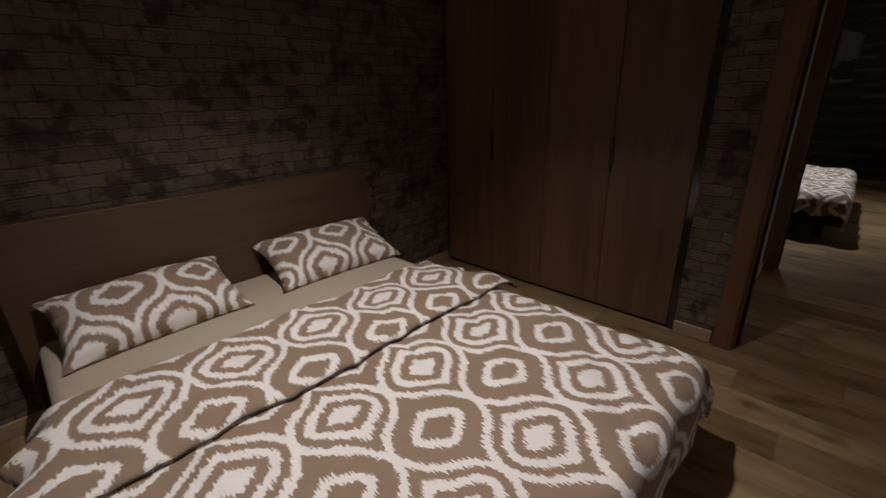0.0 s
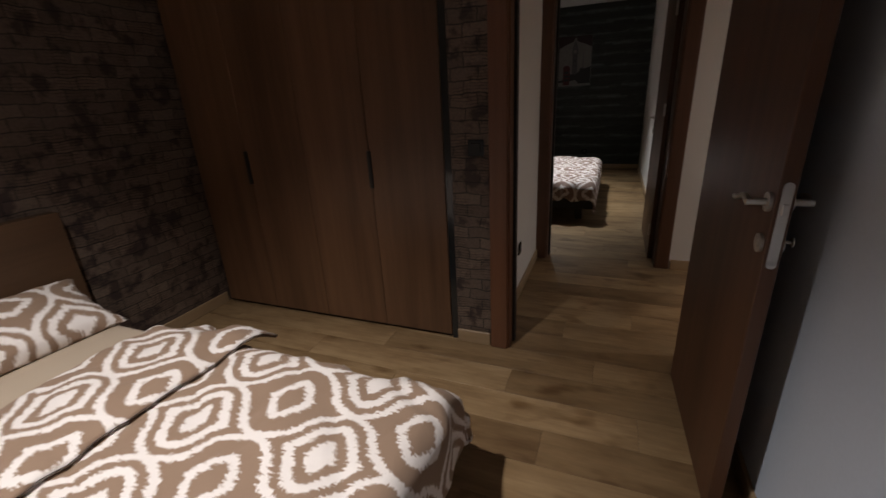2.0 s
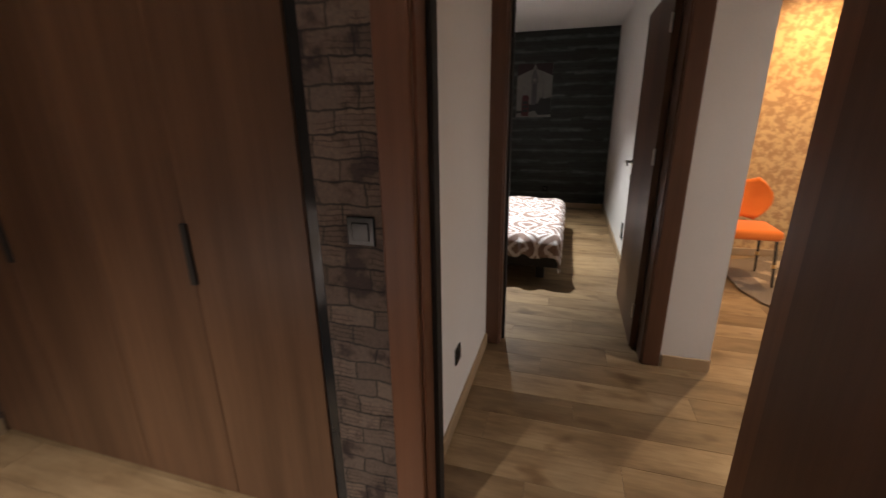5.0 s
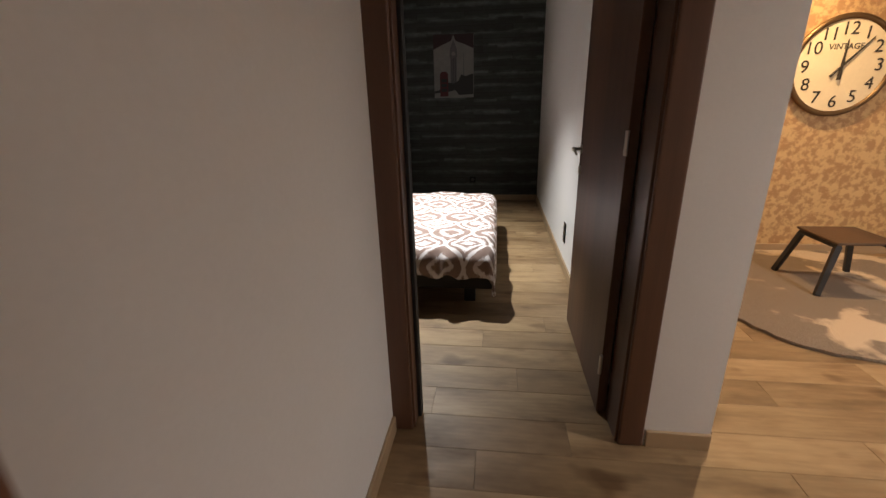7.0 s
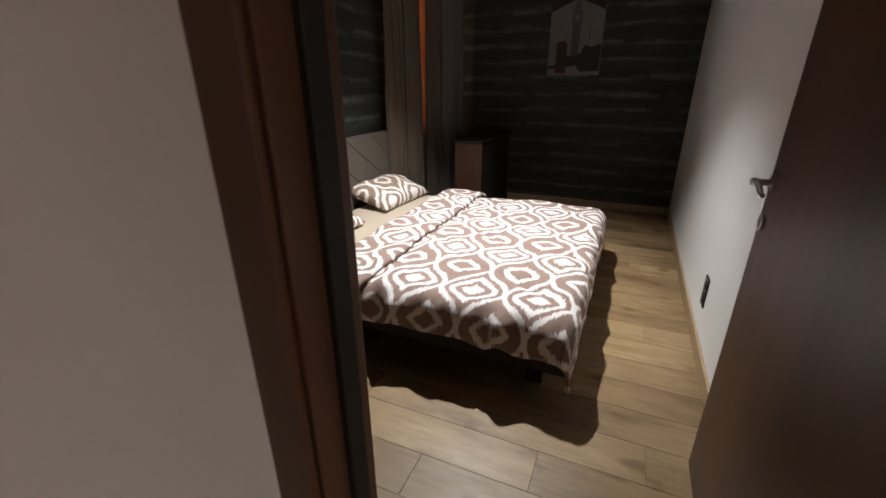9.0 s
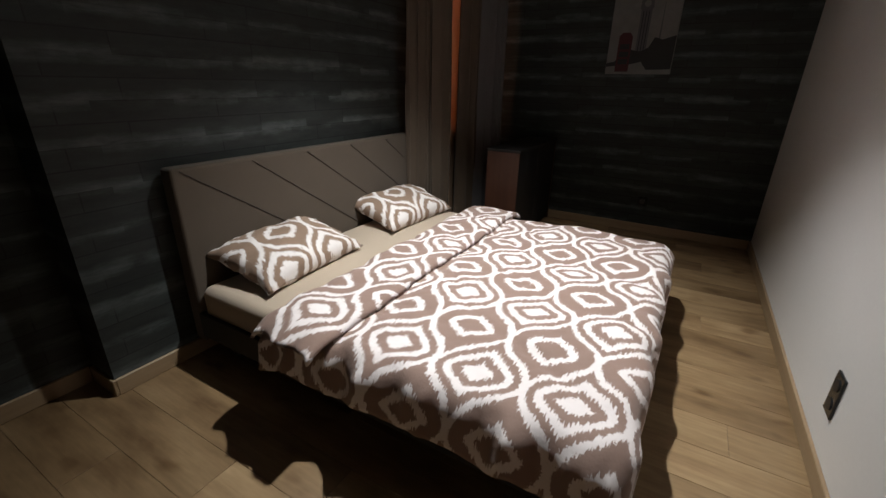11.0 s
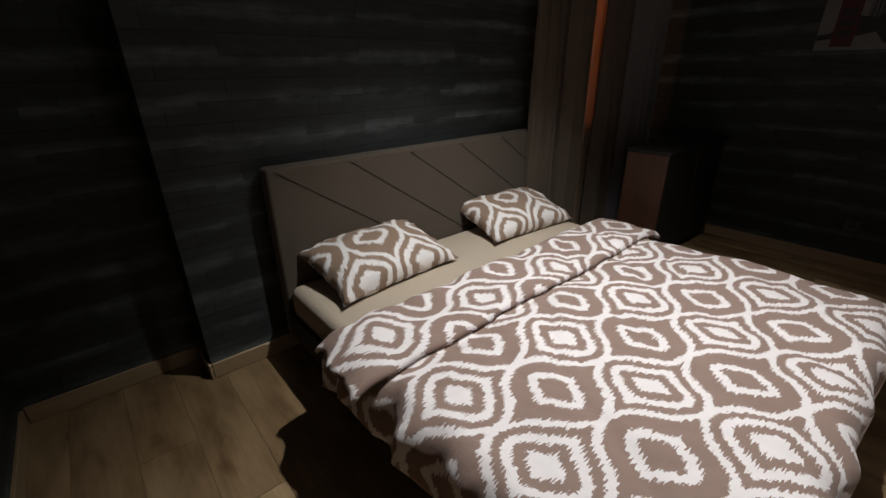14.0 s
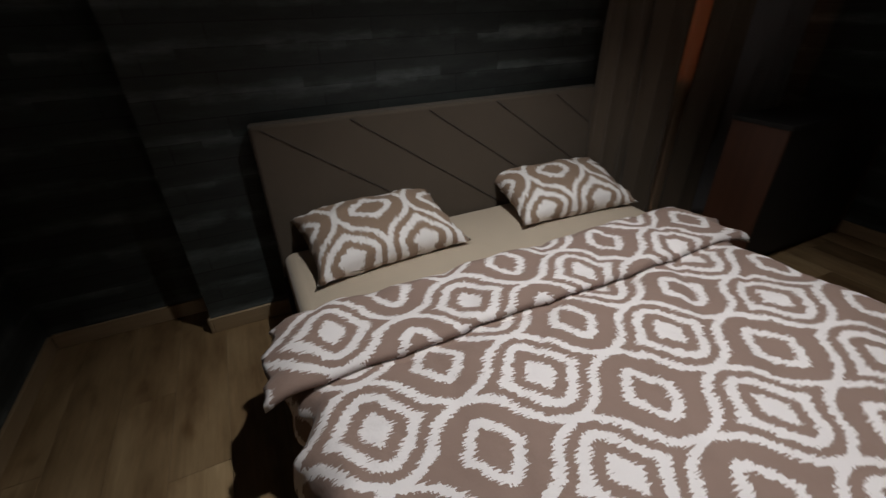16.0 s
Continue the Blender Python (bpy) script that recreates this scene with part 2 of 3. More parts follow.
def damask_paper(name):
    m, t, b = nodes_of(name)
    c = t.nodes.new("ShaderNodeTexCoord").outputs["Object"]
    n = noise_tex(t, c, 19, 5, 0.6)
    big = noise_tex(t, c, 2.2, 3)
    col = mix(t, 0.8, ramp(t, big, [(0.3, (0.42, 0.24, 0.11)), (0.7, (0.52, 0.31, 0.14))]), ramp(t, n, [(0.44, (0.42, 0.25, 0.12)), (0.56, (0.68, 0.48, 0.24))]))
    wire(t, col, b.inputs["Base Color"])
    b.inputs["Roughness"].default_value = 0.45
    b.inputs["Metallic"].default_value = 0.15
    return m


OAK = oak_floor("oak_plank")
JOINT = plain("floor_joint", (0.15, 0.10, 0.06), 0.8)
SKIRT = wood("oak_skirting", (0.27, 0.18, 0.10), (0.42, 0.30, 0.18), (3, 3, 30), 0.45)
WALNUT = wood("walnut_veneer", (0.056, 0.026, 0.0135), (0.215, 0.112, 0.060), (15, 15, 0.9), 0.42, 0.10, 1.0)
WALNUT_H = wood("walnut_headboard", (0.050, 0.026, 0.014), (0.112, 0.060, 0.031), (1.3, 26, 26), 0.5)
CASING = wood("door_casing_wood", (0.085, 0.033, 0.017), (0.185, 0.080, 0.041), (30, 30, 1.0), 0.46)
LEAF = wood("door_leaf_wood", (0.048, 0.020, 0.010), (0.140, 0.064, 0.034), (18, 18, 0.9), 0.46)
BRICKS = brick_paper("brick_wallpaper")
BOARDS = board_paper("board_wallpaper")
DAMASK = damask_paper("damask_wallpaper")
WHITE = plain("white_wall_paint", (0.74, 0.72, 0.70), 0.7, 0, 90, 0.03, 0.06)
# pale wall paint with the bluish light on it mixed into the colour
PALE_BLUE_LIT = plain("pale_paint_blue_lit", (0.72, 0.81, 0.96), 0.7, 0, 90, 0.03, 0.06)
CEILING = plain("ceiling_paint", (0.72, 0.71, 0.70), 0.8, 0, 90, 0.03, 0.05)
BLACK = plain("black_metal", (0.018, 0.017, 0.017), 0.45)
BLACK_WOOD = wood("black_brown_wood", (0.005, 0.004, 0.0035), (0.012, 0.010, 0.009), (2, 26, 26), 0.65)
STEEL = plain("brushed_steel", (0.62, 0.60, 0.57), 0.32, 1.0, 200, 0.06, 0.02)
BRASS = plain("brass", (0.75, 0.52, 0.22), 0.3, 1.0, 200, 0.06, 0.02)
BRONZE = plain("dark_bronze", (0.16, 0.10, 0.05), 0.4, 0.8, 120, 0.1, 0.02)
GLOSS_BLACK = plain("black_glass_plastic", (0.02, 0.021, 0.022), 0.12)
SHEET = weave("beige_sheet", (0.47, 0.38, 0.29), 0.9)
TAUPE = weave("taupe_upholstery", (0.088, 0.065, 0.045))
# dark cloth colour that stands in for shade in seams and under a fold
CREASE_SHADE = weave("crease_shade", (0.060, 0.044, 0.033))
IKAT1 = ikat("ikat_cotton", 0.333, 0.482, (0.275, 0.185, 0.13), (0.80, 0.75, 0.735))
IKAT2 = ikat("ikat_cotton_turned", 0.317, 0.468, (0.285, 0.19, 0.155), (0.84, 0.775, 0.77), True)
DRAPE = weave("taupe_drape", (0.105, 0.076, 0.052))
DRAPE_G = weave("grey_drape", (0.15, 0.14, 0.142))
ORANGE = weave("orange_velvet", (0.85, 0.20, 0.02))
CLOCK_FACE = plain("clock_face", (0.78, 0.68, 0.48), 0.5, 0, 40, 0.05, 0)
INK = plain("ink", (0.02, 0.016, 0.012), 0.6)
RED = plain("red_print", (0.065, 0.005, 0.007), 0.5)
PAPER = plain("grey_print", (0.17, 0.165, 0.156), 0.6, 0, 14, 0.2, 0)
CRIMSON = plain("crimson_print", (0.022, 0.007, 0.009), 0.6)
GREYPRINT = plain("mid_grey_print", (0.09, 0.09, 0.094), 0.6, 0, 20, 0.2, 0)
DARKPRINT = plain("dark_print", (0.016, 0.017, 0.018), 0.6)
CABINET = wood("mahogany_panel", (0.045, 0.017, 0.009), (0.085, 0.034, 0.019), (26, 26, 1.4), 0.5)


# ---- mesh helpers ----
def box(bm, x0, y0, z0, x1, y1, z1, bevel=0.0, seg=2):
    r = bmesh.ops.create_cube(bm, size=1.0, matrix=Matrix.Translation(((x0 + x1) / 2, (y0 + y1) / 2, (z0 + z1) / 2)) @ Matrix.Diagonal((x1 - x0, y1 - y0, z1 - z0, 1)))
    if bevel:
        edges = list({e for v in r["verts"] for e in v.link_edges})
        bmesh.ops.bevel(bm, geom=edges, offset=bevel, segments=seg, affect="EDGES", profile=0.5)
    return bm


def rod(bm, a, b, r0, r1=None, seg=16):
    a, b = Vector(a), Vector(b)
    d = b - a
    m = Matrix.Translation((a + b) / 2) @ d.to_track_quat("Z", "Y").to_matrix().to_4x4()
    bmesh.ops.create_cone(bm, cap_ends=True, segments=seg, radius1=r0, radius2=r0 if r1 is None else r1, depth=d.length, matrix=m)
    return bm


def link(name, bm, material, smooth=False):
    me = bpy.data.meshes.new(name)
    bmesh.ops.recalc_face_normals(bm, faces=bm.faces)
    bm.to_mesh(me)
    bm.free()
    me.materials.append(material)
    if smooth:
        me.polygons.foreach_set("use_smooth", [True] * len(me.polygons))
    return new(name, me)


def part(name, bm, material, parent, label="", smooth=False):
    ob = link(name, bm, material, smooth)
    ob.parent = parent
    if label:
        tagged(ob, label)
    return ob


def thing(name, label, category, at=(0, 0, 0), turn=0, group=""):
    ob = new(name)
    ob.empty_display_size = 0.1
    ob.matrix_world = pose(*at, 0, 0, turn)
    return tagged(ob, label, category, group)


def slab(name, boxes, material, label="", category="wall", bevel=0.0):
    bm = bmesh.new()
    for b in boxes:
        box(bm, *b, bevel)
    ob = link(name, bm, material)
    return tagged(ob, label, category, kind="structure")


# ---- structure ----
DOOR_H = 2.10
slab("wall_bedroom_north", [(-1.4, 2.66, 0, 3.42, 2.86, CEIL)], BRICKS, "dark brick-print wallpaper wall behind the bed")
slab("wall_bedroom_west", [(-1.4, -0.56, 0, -1.2, 2.66, CEIL)], WHITE, "plain white painted bedroom wall")
slab("wall_bedroom_south", [(-1.4, -0.70, 0, 2.70, -0.56, CEIL)], PALE_BLUE_LIT, "pale painted wall behind the open door, bluish light put into its colour")
slab("wall_bedroom_pier", [(2.70, 0.49, 0, 2.86, 0.772, CEIL)], BRICKS, "narrow brick-print wallpaper pier beside the doorway")
slab("wall_bedroom_lintel", [(2.70, -0.70, DOOR_H + 0.03, 2.86, 0.49, CEIL), (2.70, -0.70, 0, 2.86, -0.45, DOOR_H + 0.03)], BRICKS, "brick-print wallpaper over the doorway")
slab("wall_hall_north", [(2.86, 0.55, 0, 4.17, 0.72, CEIL)], WHITE, "plain white painted hallway wall")
slab("wall_wardrobe_back", [(3.32, 0.72, 0, 3.42, 2.66, CEIL)], WHITE, "plain wall behind the wardrobe")
slab("wall_guest_west", [(4.17, 0.48, 0, 4.32, 2.5, CEIL), (4.17, -0.41, DOOR_H + 0.03, 4.32, 0.48, CEIL)], BOARDS, "charcoal board-print wallpaper wall beside the guest door")
slab("wall_hall_east", [(4.16, -0.765, 0, 4.172, -0.5, CEIL), (4.16, -0.5, DOOR_H + 0.12, 4.169, 0.55, CEIL)], WHITE, "white painted end of the hallway wall")
slab("wall_guest_south", [(4.172, -0.765, 0, 8.95, -0.47, CEIL)], WHITE, "plain white painted guest room wall")
slab("wall_guest_stub", [(4.172, -0.47, 0, 4.32, -0.41, CEIL)], WHITE, "white wall strip beside the guest door")
slab("wall_guest_north", [(4.995, 2.14, 0, 7.30, 2.5, CEIL)], BOARDS, "charcoal board-print wallpaper wall behind the bed")
slab("wall_guest_niche", [(4.32, 2.35, 0, 4.995, 2.5, CEIL)], BOARDS, "charcoal board-print wallpaper in a shallow niche")
slab("wall_guest_under_window", [(7.30, 2.10, 0, 8.60, 2.5, 0.92)], BOARDS, "charcoal wallpaper below the window")
slab("wall_guest_over_window", [(7.30, 2.10, 2.4, 8.60, 2.5, CEIL)], BOARDS, "charcoal wallpaper above the window")
slab("wall_guest_corner", [(8.60, 2.10, 0, 8.95, 2.5, CEIL)], BOARDS, "charcoal wallpaper in the window corner")
slab("wall_guest_east", [(8.75, -0.47, 0, 8.95, 2.10, CEIL)], BOARDS, "charcoal board-print wallpaper end wall")
slab("wall_living_east", [(6.65, -4.2, 0, 6.80, -0.765, CEIL)], DAMASK, "golden damask wallpaper wall in the living area")
slab("wall_living_south", [(2.70, -4.4, 0, 6.80, -4.2, CEIL)], WHITE, "plain white living area wall")
slab("wall_living_west", [(2.70, -4.2, 0, 2.86, -0.70, CEIL)], WHITE, "plain white living area wall")
slab("ceiling", [(-1.4, -4.4, CEIL, 8.95, 2.86, CEIL + 0.15)], CEILING, "smooth white painted ceiling", "ceiling")


def baseboard(x0, y0, x1, y1):
    bm = box(bmesh.new(), x0, y0, 0.0, x1, y1, 0.08, 0.003, 1)
    tagged(link("baseboard", bm, SKIRT), "light oak skirting along the wall foot", "baseboard", kind="structure")


baseboard(1.79, 2.645, 2.70, 2.66)
baseboard(-1.2, 2.645, 0.0, 2.66)
baseboard(2.685, 0.572, 2.70, 0.772)
baseboard(2.865, 0.535, 4.14, 0.55)
baseboard(4.145, -0.765, 4.16, -0.515)
baseboard(-1.2, -0.56, 2.66, -0.545)
baseboard(5.24, -0.47, 8.735, -0.455)
baseboard(4.995, 2.125, 7.30, 2.14)
baseboard(4.98, 2.125, 4.995, 2.335)
baseboard(4.335, 2.335, 4.98, 2.35)
baseboard(8.735, -0.455, 8.75, 2.10)
baseboard(4.32, 0.56, 4.335, 2.335)
baseboard(6.635, -4.2, 6.65, -0.765)
baseboard(4.172, -0.78, 6.65, -0.765)


def door(name, x0, x1, y0, y1, label, timber):
    """Door frame in a wall that spans x0..x1, opening y0..y1, with an open leaf along x."""
    frame_ob = thing(name, label, "door")
    frame_ob["kind"] = "structure"
    for ya, yb in ((y0 - 0.03, y0), (y1, y1 + 0.03)):
        part("jamb", box(bmesh.new(), x0 - 0.005, ya, 0, x1 + 0.005, yb, DOOR_H, 0.002, 1), timber, frame_ob)
    part("head", box(bmesh.new(), x0 - 0.005, y0 - 0.03, DOOR_H, x1 + 0.005, y1 + 0.03, DOOR_H + 0.03, 0.002, 1), timber, frame_ob)
    part("stop", box(bmesh.new(), (x0 + x1) / 2 - 0.01, y1 - 0.015, 0, (x0 + x1) / 2 + 0.04, y1 + 0.001, DOOR_H, 0.002, 1), BLACK_WOOD, frame_ob, "black rubber-lined door stop")
    for xa, xb in ((x0 - 0.025, x0 - 0.004), (x1 + 0.004, x1 + 0.025)):
        for ya, yb in ((y0 - 0.105, y0 - 0.008), (y1 + 0.008, y1 + 0.105)):
            part("casing", box(bmesh.new(), xa, ya, 0, xb, yb, DOOR_H + 0.11, 0.008, 3), timber, frame_ob, smooth=False)
        part("casing", box(bmesh.new(), xa + 0.001, y0 - 0.008, DOOR_H + 0.01, xb - 0.001, y1 + 0.008, DOOR_H + 0.109, 0.008, 3), timber, frame_ob)
    return frame_ob


def lever_set(leaf, x, y, z, out, way):
    """Lever handle and key rose on one face: out is the y direction, way the lever's x direction."""
    bm = rod(bmesh.new(), (x, y, z), (x, y + out * 0.008, z), 0.026, seg=24)
    rod(bm, (x, y, z), (x, y + out * 0.055, z), 0.010)
    h = part("lever_handle", bm, STEEL, leaf, "brushed steel lever handle")
    bm = bmesh.new()
    for k in range(7):  # shallow wave from the rose to the tip
        a, b = k / 7, (k + 1.08) / 7
        wave = [0.010 * math.sin(w * 5.2) - 0.004 * w for w in (a, b)]
        rod(bm, (x + way * 0.118 * a, y + out * 0.049, z + wave[0]), (x + way * 0.118 * b, y + out * 0.049, z + wave[1]), 0.0095 - 0.003 * a, 0.0095 - 0.003 * b, 12)
    part("lever", bm, STEEL, h)
    bm = rod(bmesh.new(), (x, y, z - 0.115), (x, y + out * 0.008, z - 0.115), 0.026, seg=24)
    box(bm, x - 0.004, y + out * 0.006 - 0.004, z - 0.13, x + 0.004, y + out * 0.006 + 0.004, z - 0.105)
    part("key_rose", bm, STEEL, leaf, "round steel key rose")


def round_plate(x0, x1, y, r, z0, z1):
    """Upright plate with half-round ends, r wide to each side of y."""
    bm = box(bmesh.new(), x0, y - r, z0 + r, x1, y + r, z1 - r)
    for z in (z0 + r, z1 - r):
        rod(bm, (x0, y, z), (x1, y, z), r, seg=24)
    return bm


def door_leaf(name, label, x0, x1, y0, y1, free, knuckles):
    """Open leaf between x0 and x1; free is the x of its lock edge."""
    ob = thing(name, label, "door")
    part("panel", box(bmesh.new(), x0, y0, 0.008, x1, y1, DOOR_H - 0.004, 0.002, 1), LEAF, ob)
    inward = 1 if free == x0 else -1
    s = -inward
    part("lock_plate", round_plate(min(free, free + s * 0.003), max(free, free + s * 0.003), (y0 + y1) / 2, 0.012, 0.93, 1.165), STEEL, ob, "steel lock face plate")
    part("latch", box(bmesh.new(), min(free, free + s * 0.012), (y0 + y1) / 2 - 0.007, 1.08, max(free, free + s * 0.012), (y0 + y1) / 2 + 0.007, 1.11, 0.002, 1), STEEL, ob)
    for y, out in ((y0, -1), (y1, 1)):
        lever_set(ob, free + inward * 0.040, y, 1.105, out, inward)
    hinge = x1 if free == x0 else x0
    for z in knuckles:
        bm = rod(bmesh.new(), (hinge - s * 0.008, y1 + 0.006, z), (hinge - s * 0.008, y1 + 0.006, z + 0.09), 0.0075)
        box(bm, hinge - 0.006, y1 - 0.002, z, hinge + 0.006, y1 + 0.002, z + 0.09, 0.001, 1)
        part("hinge", bm, STEEL, ob, "steel door hinge")
    return ob


door("door_1", 2.70, 2.86, -0.42, 0.46, "dark walnut door frame with wide casing", CASING)
leaf1 = door_leaf("door_leaf", "dark walnut door leaf standing open with key in its lock", 1.90, 2.69, -0.420, -0.380, 1.90, ())
leaf1.matrix_world = pose(2.69, -0.38, 0, 0, 0, 2.0) @ pose(-2.69, 0.38, 0)
bm = rod(bmesh.new(), (1.955, -0.420, 0.99), (1.955, -0.455, 0.99), 0.004)
rod(bm, (1.955, -0.455, 0.99), (1.955, -0.458, 0.99), 0.013)
part("key", bm, STEEL, leaf1, "small steel key")
door("door_2", 4.172, 4.32, -0.40, 0.455, "dark walnut guest door frame with wide casing", LEAF)
door_leaf("door_leaf", "dark walnut guest room door leaf standing wide open", 4.338, 5.21, -0.40, -0.36, 5.21, (0.22, 1.17, 1.85))


def socket(name, label, m, slots=2):
    ob = thing(name, label, "socket")
    ob.matrix_world = m
    h = 0.042 * slots
    part("plate", box(bmesh.new(), -0.042, -0.010, -h, 0.042, 0.0, h, 0.004, 2), GLOSS_BLACK, ob)
    for i in range(slots):
        z = (i - (slots - 1) / 2) * 0.08
        bm = rod(bmesh.new(), (0, -0.0135, z), (0, -0.009, z), 0.024, seg=24)
        part("socket_well", bm, BLACK, ob)
    return ob


socket("wall_socket", "black single wall socket low on white wall", pose(3.40, 0.55, 0.36), 1)
socket("wall_socket", "black double wall socket low on white wall", pose(6.16, -0.47, 0.31, 0, 0, 180))
socket("wall_socket", "black wall socket low on board wallpaper", pose(8.75, 0.45, 0.30, 0, 0, -90), 1)
sw = thing("light_switch", "black glossy light switch on brick wallpaper", "switch", (2.70, 0.635, 1.15), -90)
part("plate", box(bmesh.new(), -0.042, -0.011, -0.042, 0.042, 0, 0.042, 0.004, 2), GLOSS_BLACK, sw)
part("rocker", box(bmesh.new(), -0.026, -0.015, -0.026, 0.026, -0.009, 0.026, 0.003, 2), GLOSS_BLACK, sw)

# ---- wardrobe ----
ward = thing("wardrobe", "tall built-in walnut wardrobe with black recessed handles", "wardrobe", (2.70, 0.785, 0))
part("body", box(bmesh.new(), 0.03, 0.0, 0.0, 0.60, 1.872, 2.64), BLACK, ward, "black carcass")
for k in range(4):
    y0, y1 = 0.032 + k * 0.4525, 0.032 + (k + 1) * 0.4525 - 0.003
    d = part("wardrobe_door", box(bmesh.new(), 0.002, y0, 0.025, 0.024, y1, 2.63, 0.0015, 1), WALNUT, ward)
for y in (0.032 + 0.4525 - 0.0015, 0.032 + 3 * 0.4525 - 0.0015):
    part("handle", box(bmesh.new(), -0.012, y - 0.014, 0.925, 0.004, y + 0.008, 1.135, 0.003, 2), BLACK, ward, "slim black handle")
part("filler", box(bmesh.new(), 0.010, -0.012, 0.0, 0.03, 0.029, 2.64), GLOSS_BLACK, ward, "glossy black side filler")

# ---- beds ----
def sheet_mesh(name, fn, nu, nv, u0, u1, v0, v1, material, thick=0.0, shift=(0, 0, 0)):
    """A cloth grid: fn(u, v) gives the place, u and v in cloth metres go to the UV map."""
    verts, faces, uvs = [], [], []
    for j in range(nv + 1):
        for i in range(nu + 1):
            u, v = u0 + (u1 - u0) * i / nu, v0 + (v1 - v0) * j / nv
            verts.append(fn(u, v))
            uvs.append((u + shift[0], v + shift[1] + shift[2] * u))
    for j in range(nv):
        for i in range(nu):
            a = j * (nu + 1) + i
            faces.append((a, a + 1, a + nu + 2, a + nu + 1))
    me = bpy.data.meshes.new(name)
    me.from_pydata(verts, [], faces)
    layer = me.uv_layers.new(name="UVMap")
    for lp in me.loops:
        layer.data[lp.index].uv = uvs[lp.vertex_index]
    me.materials.append(material)
    me.polygons.foreach_set("use_smooth", [True] * len(me.polygons))
    me.update()
    ob = new(name, me)
    if thick:
        mod = ob.modifiers.new("thickness", "SOLIDIFY")
        mod.thickness, mod.offset = thick, -1
    return ob


def over_edge(s, half, r):
    """Cloth length s from the middle, over an edge at half with radius r: sideways, downward."""
    flat = half - r
    a = abs(s)
    sign = 1 if s >= 0 else -1
    if a <= flat:
        return s, 0.0
    a -= flat
    arc = r * math.pi / 2
    if a <= arc:
        w = a / r
        return sign * (flat + r * math.sin(w)), r * (1 - math.cos(w))
    return sign * half, r + (a - arc)


def duvet(name, label, cx, half, foot, head, top, drops, material, seed, fold, flap_out, shift, flap_shift, roll=(0.030, 0.05), puff=0.018, shade_under_fold=False):
    """Duvet over a mattress: cx and half across x, foot and head along y; drops hang at both sides and the foot.
    The head end is turned down as far as fold and reaches flap_out past the sides."""
    f, mid = (head - foot) / 2, (head + foot) / 2
    drop_l, drop_r, drop_f = drops

    def place(u, v, lift=0.0):
        x, dz = over_edge(u, half, 0.075)
        y, dy = over_edge(v, f, 0.075)
        if v > 0:
            y, dy = v, 0.0
        hang = dz + dy
        z = top - min(hang, 0.29)
        p = Vector((u * 2.1 + seed, v * 2.1, 0))
        lump = noise.noise(p * 1.3) * puff + noise.noise(p * 4.0) * puff * 0.45
        crease = abs(noise.noise(Vector((u * 3.0 - v * 2.2 + seed, v * 1.1 + u, 3.0))))
        fine = abs(noise.noise(Vector((u * 7.0 + v * 5.2 + seed, v * 3.1 - u * 2, 9.0))))
        z += lump - 0.012 * max(0, 0.16 - crease) / 0.16 - 0.005 * max(0, 0.12 - fine) / 0.12
        side, end = min(1.0, dz / 0.08), min(1.0, dy / 0.08)
        wave = 0.30 * math.sin(v * 24 + seed + 2.5 * noise.noise(Vector((v * 3, seed, 2)))) + noise.noise(Vector((v * 9, seed, 1)))
        wave_f = 0.55 * math.sin(u * 19 + seed) + noise.noise(Vector((u * 8, seed, 7)))
        tuck = noise.noise(Vector((v * 21, u * 6, seed))) * 0.5
        x += (1 if u > 0 else -1) * side * (0.014 + 0.036 * wave + 0.030 * tuck)
        x += (1 if u > 0 else -1) * 0.22 * max(0.0, dz - 0.03)
        z += side * (0.038 * wave + 0.020 * tuck) + end * 0.018 * wave_f
        y -= end * (0.008 + 0.012 * wave_f)
        return [cx + x, mid + y, z + lift]

    def main(u, v):
        p = place(u, v)
        behind = v + mid - fold
        if behind < 0:
            p[2] -= 0.012 * math.exp(-(behind / 0.04) ** 2)
        elif v > f - 0.14:
            p[2] -= 0.05 * (v - (f - 0.14)) / 0.14
        return p

    def flap(u, v):
        # rolls in at the fold, and down over the mattress at the head edge
        w = (v - (fold - mid)) / roll[1]
        rise = roll[0] + 0.006 * noise.noise(Vector((u * 4, seed, 5)))
        p = place(u, v, rise * math.sqrt(max(0.0, 1 - (1 - min(1.0, w)) ** 2)) + 0.002)
        past = abs(u) - (half - 0.06)
        if past > 0:
            q = max(0.0, 1.0 - max(0.0, v - (fold - mid)) / 0.5)
            p[0] += (1 if u > 0 else -1) * past * 0.75 * q
            p[2] += past * 0.35 * q
        p[1] += 0.012 * noise.noise(Vector((u * 2.3, seed, 11)))
        over = v - (f - 0.09)
        if over > 0:
            p[2] -= 0.055 * (over / 0.09) ** 2
        return p

    ob = sheet_mesh(name, main, 150, 130, -half - drop_l, half + drop_r, -f - drop_f, f - 0.02, material, 0.012, shift)
    fl = sheet_mesh("turned_down_end", flap, 130, 46, -half - flap_out[0], half + flap_out[1], fold - mid, f, material, 0.016, flap_shift)
    fl.parent = ob
    if shade_under_fold:
        # thin dark strip paints the gap's shadow under the turned-down end
        def piping(u, v):
            p = flap(u, fold - mid)
            return [p[0], p[1] - 0.004 + v, p[2] + 0.003 - 0.3 * abs(v - 0.002)]

        edge = sheet_mesh("piping", piping, 130, 4, -half - flap_out[0] + 0.03, half + flap_out[1] - 0.05, 0.0, 0.0045, CREASE_SHADE, 0.0015)
        edge.parent = ob
        tagged(edge, "thin dark strip that paints the shadow under the fold")
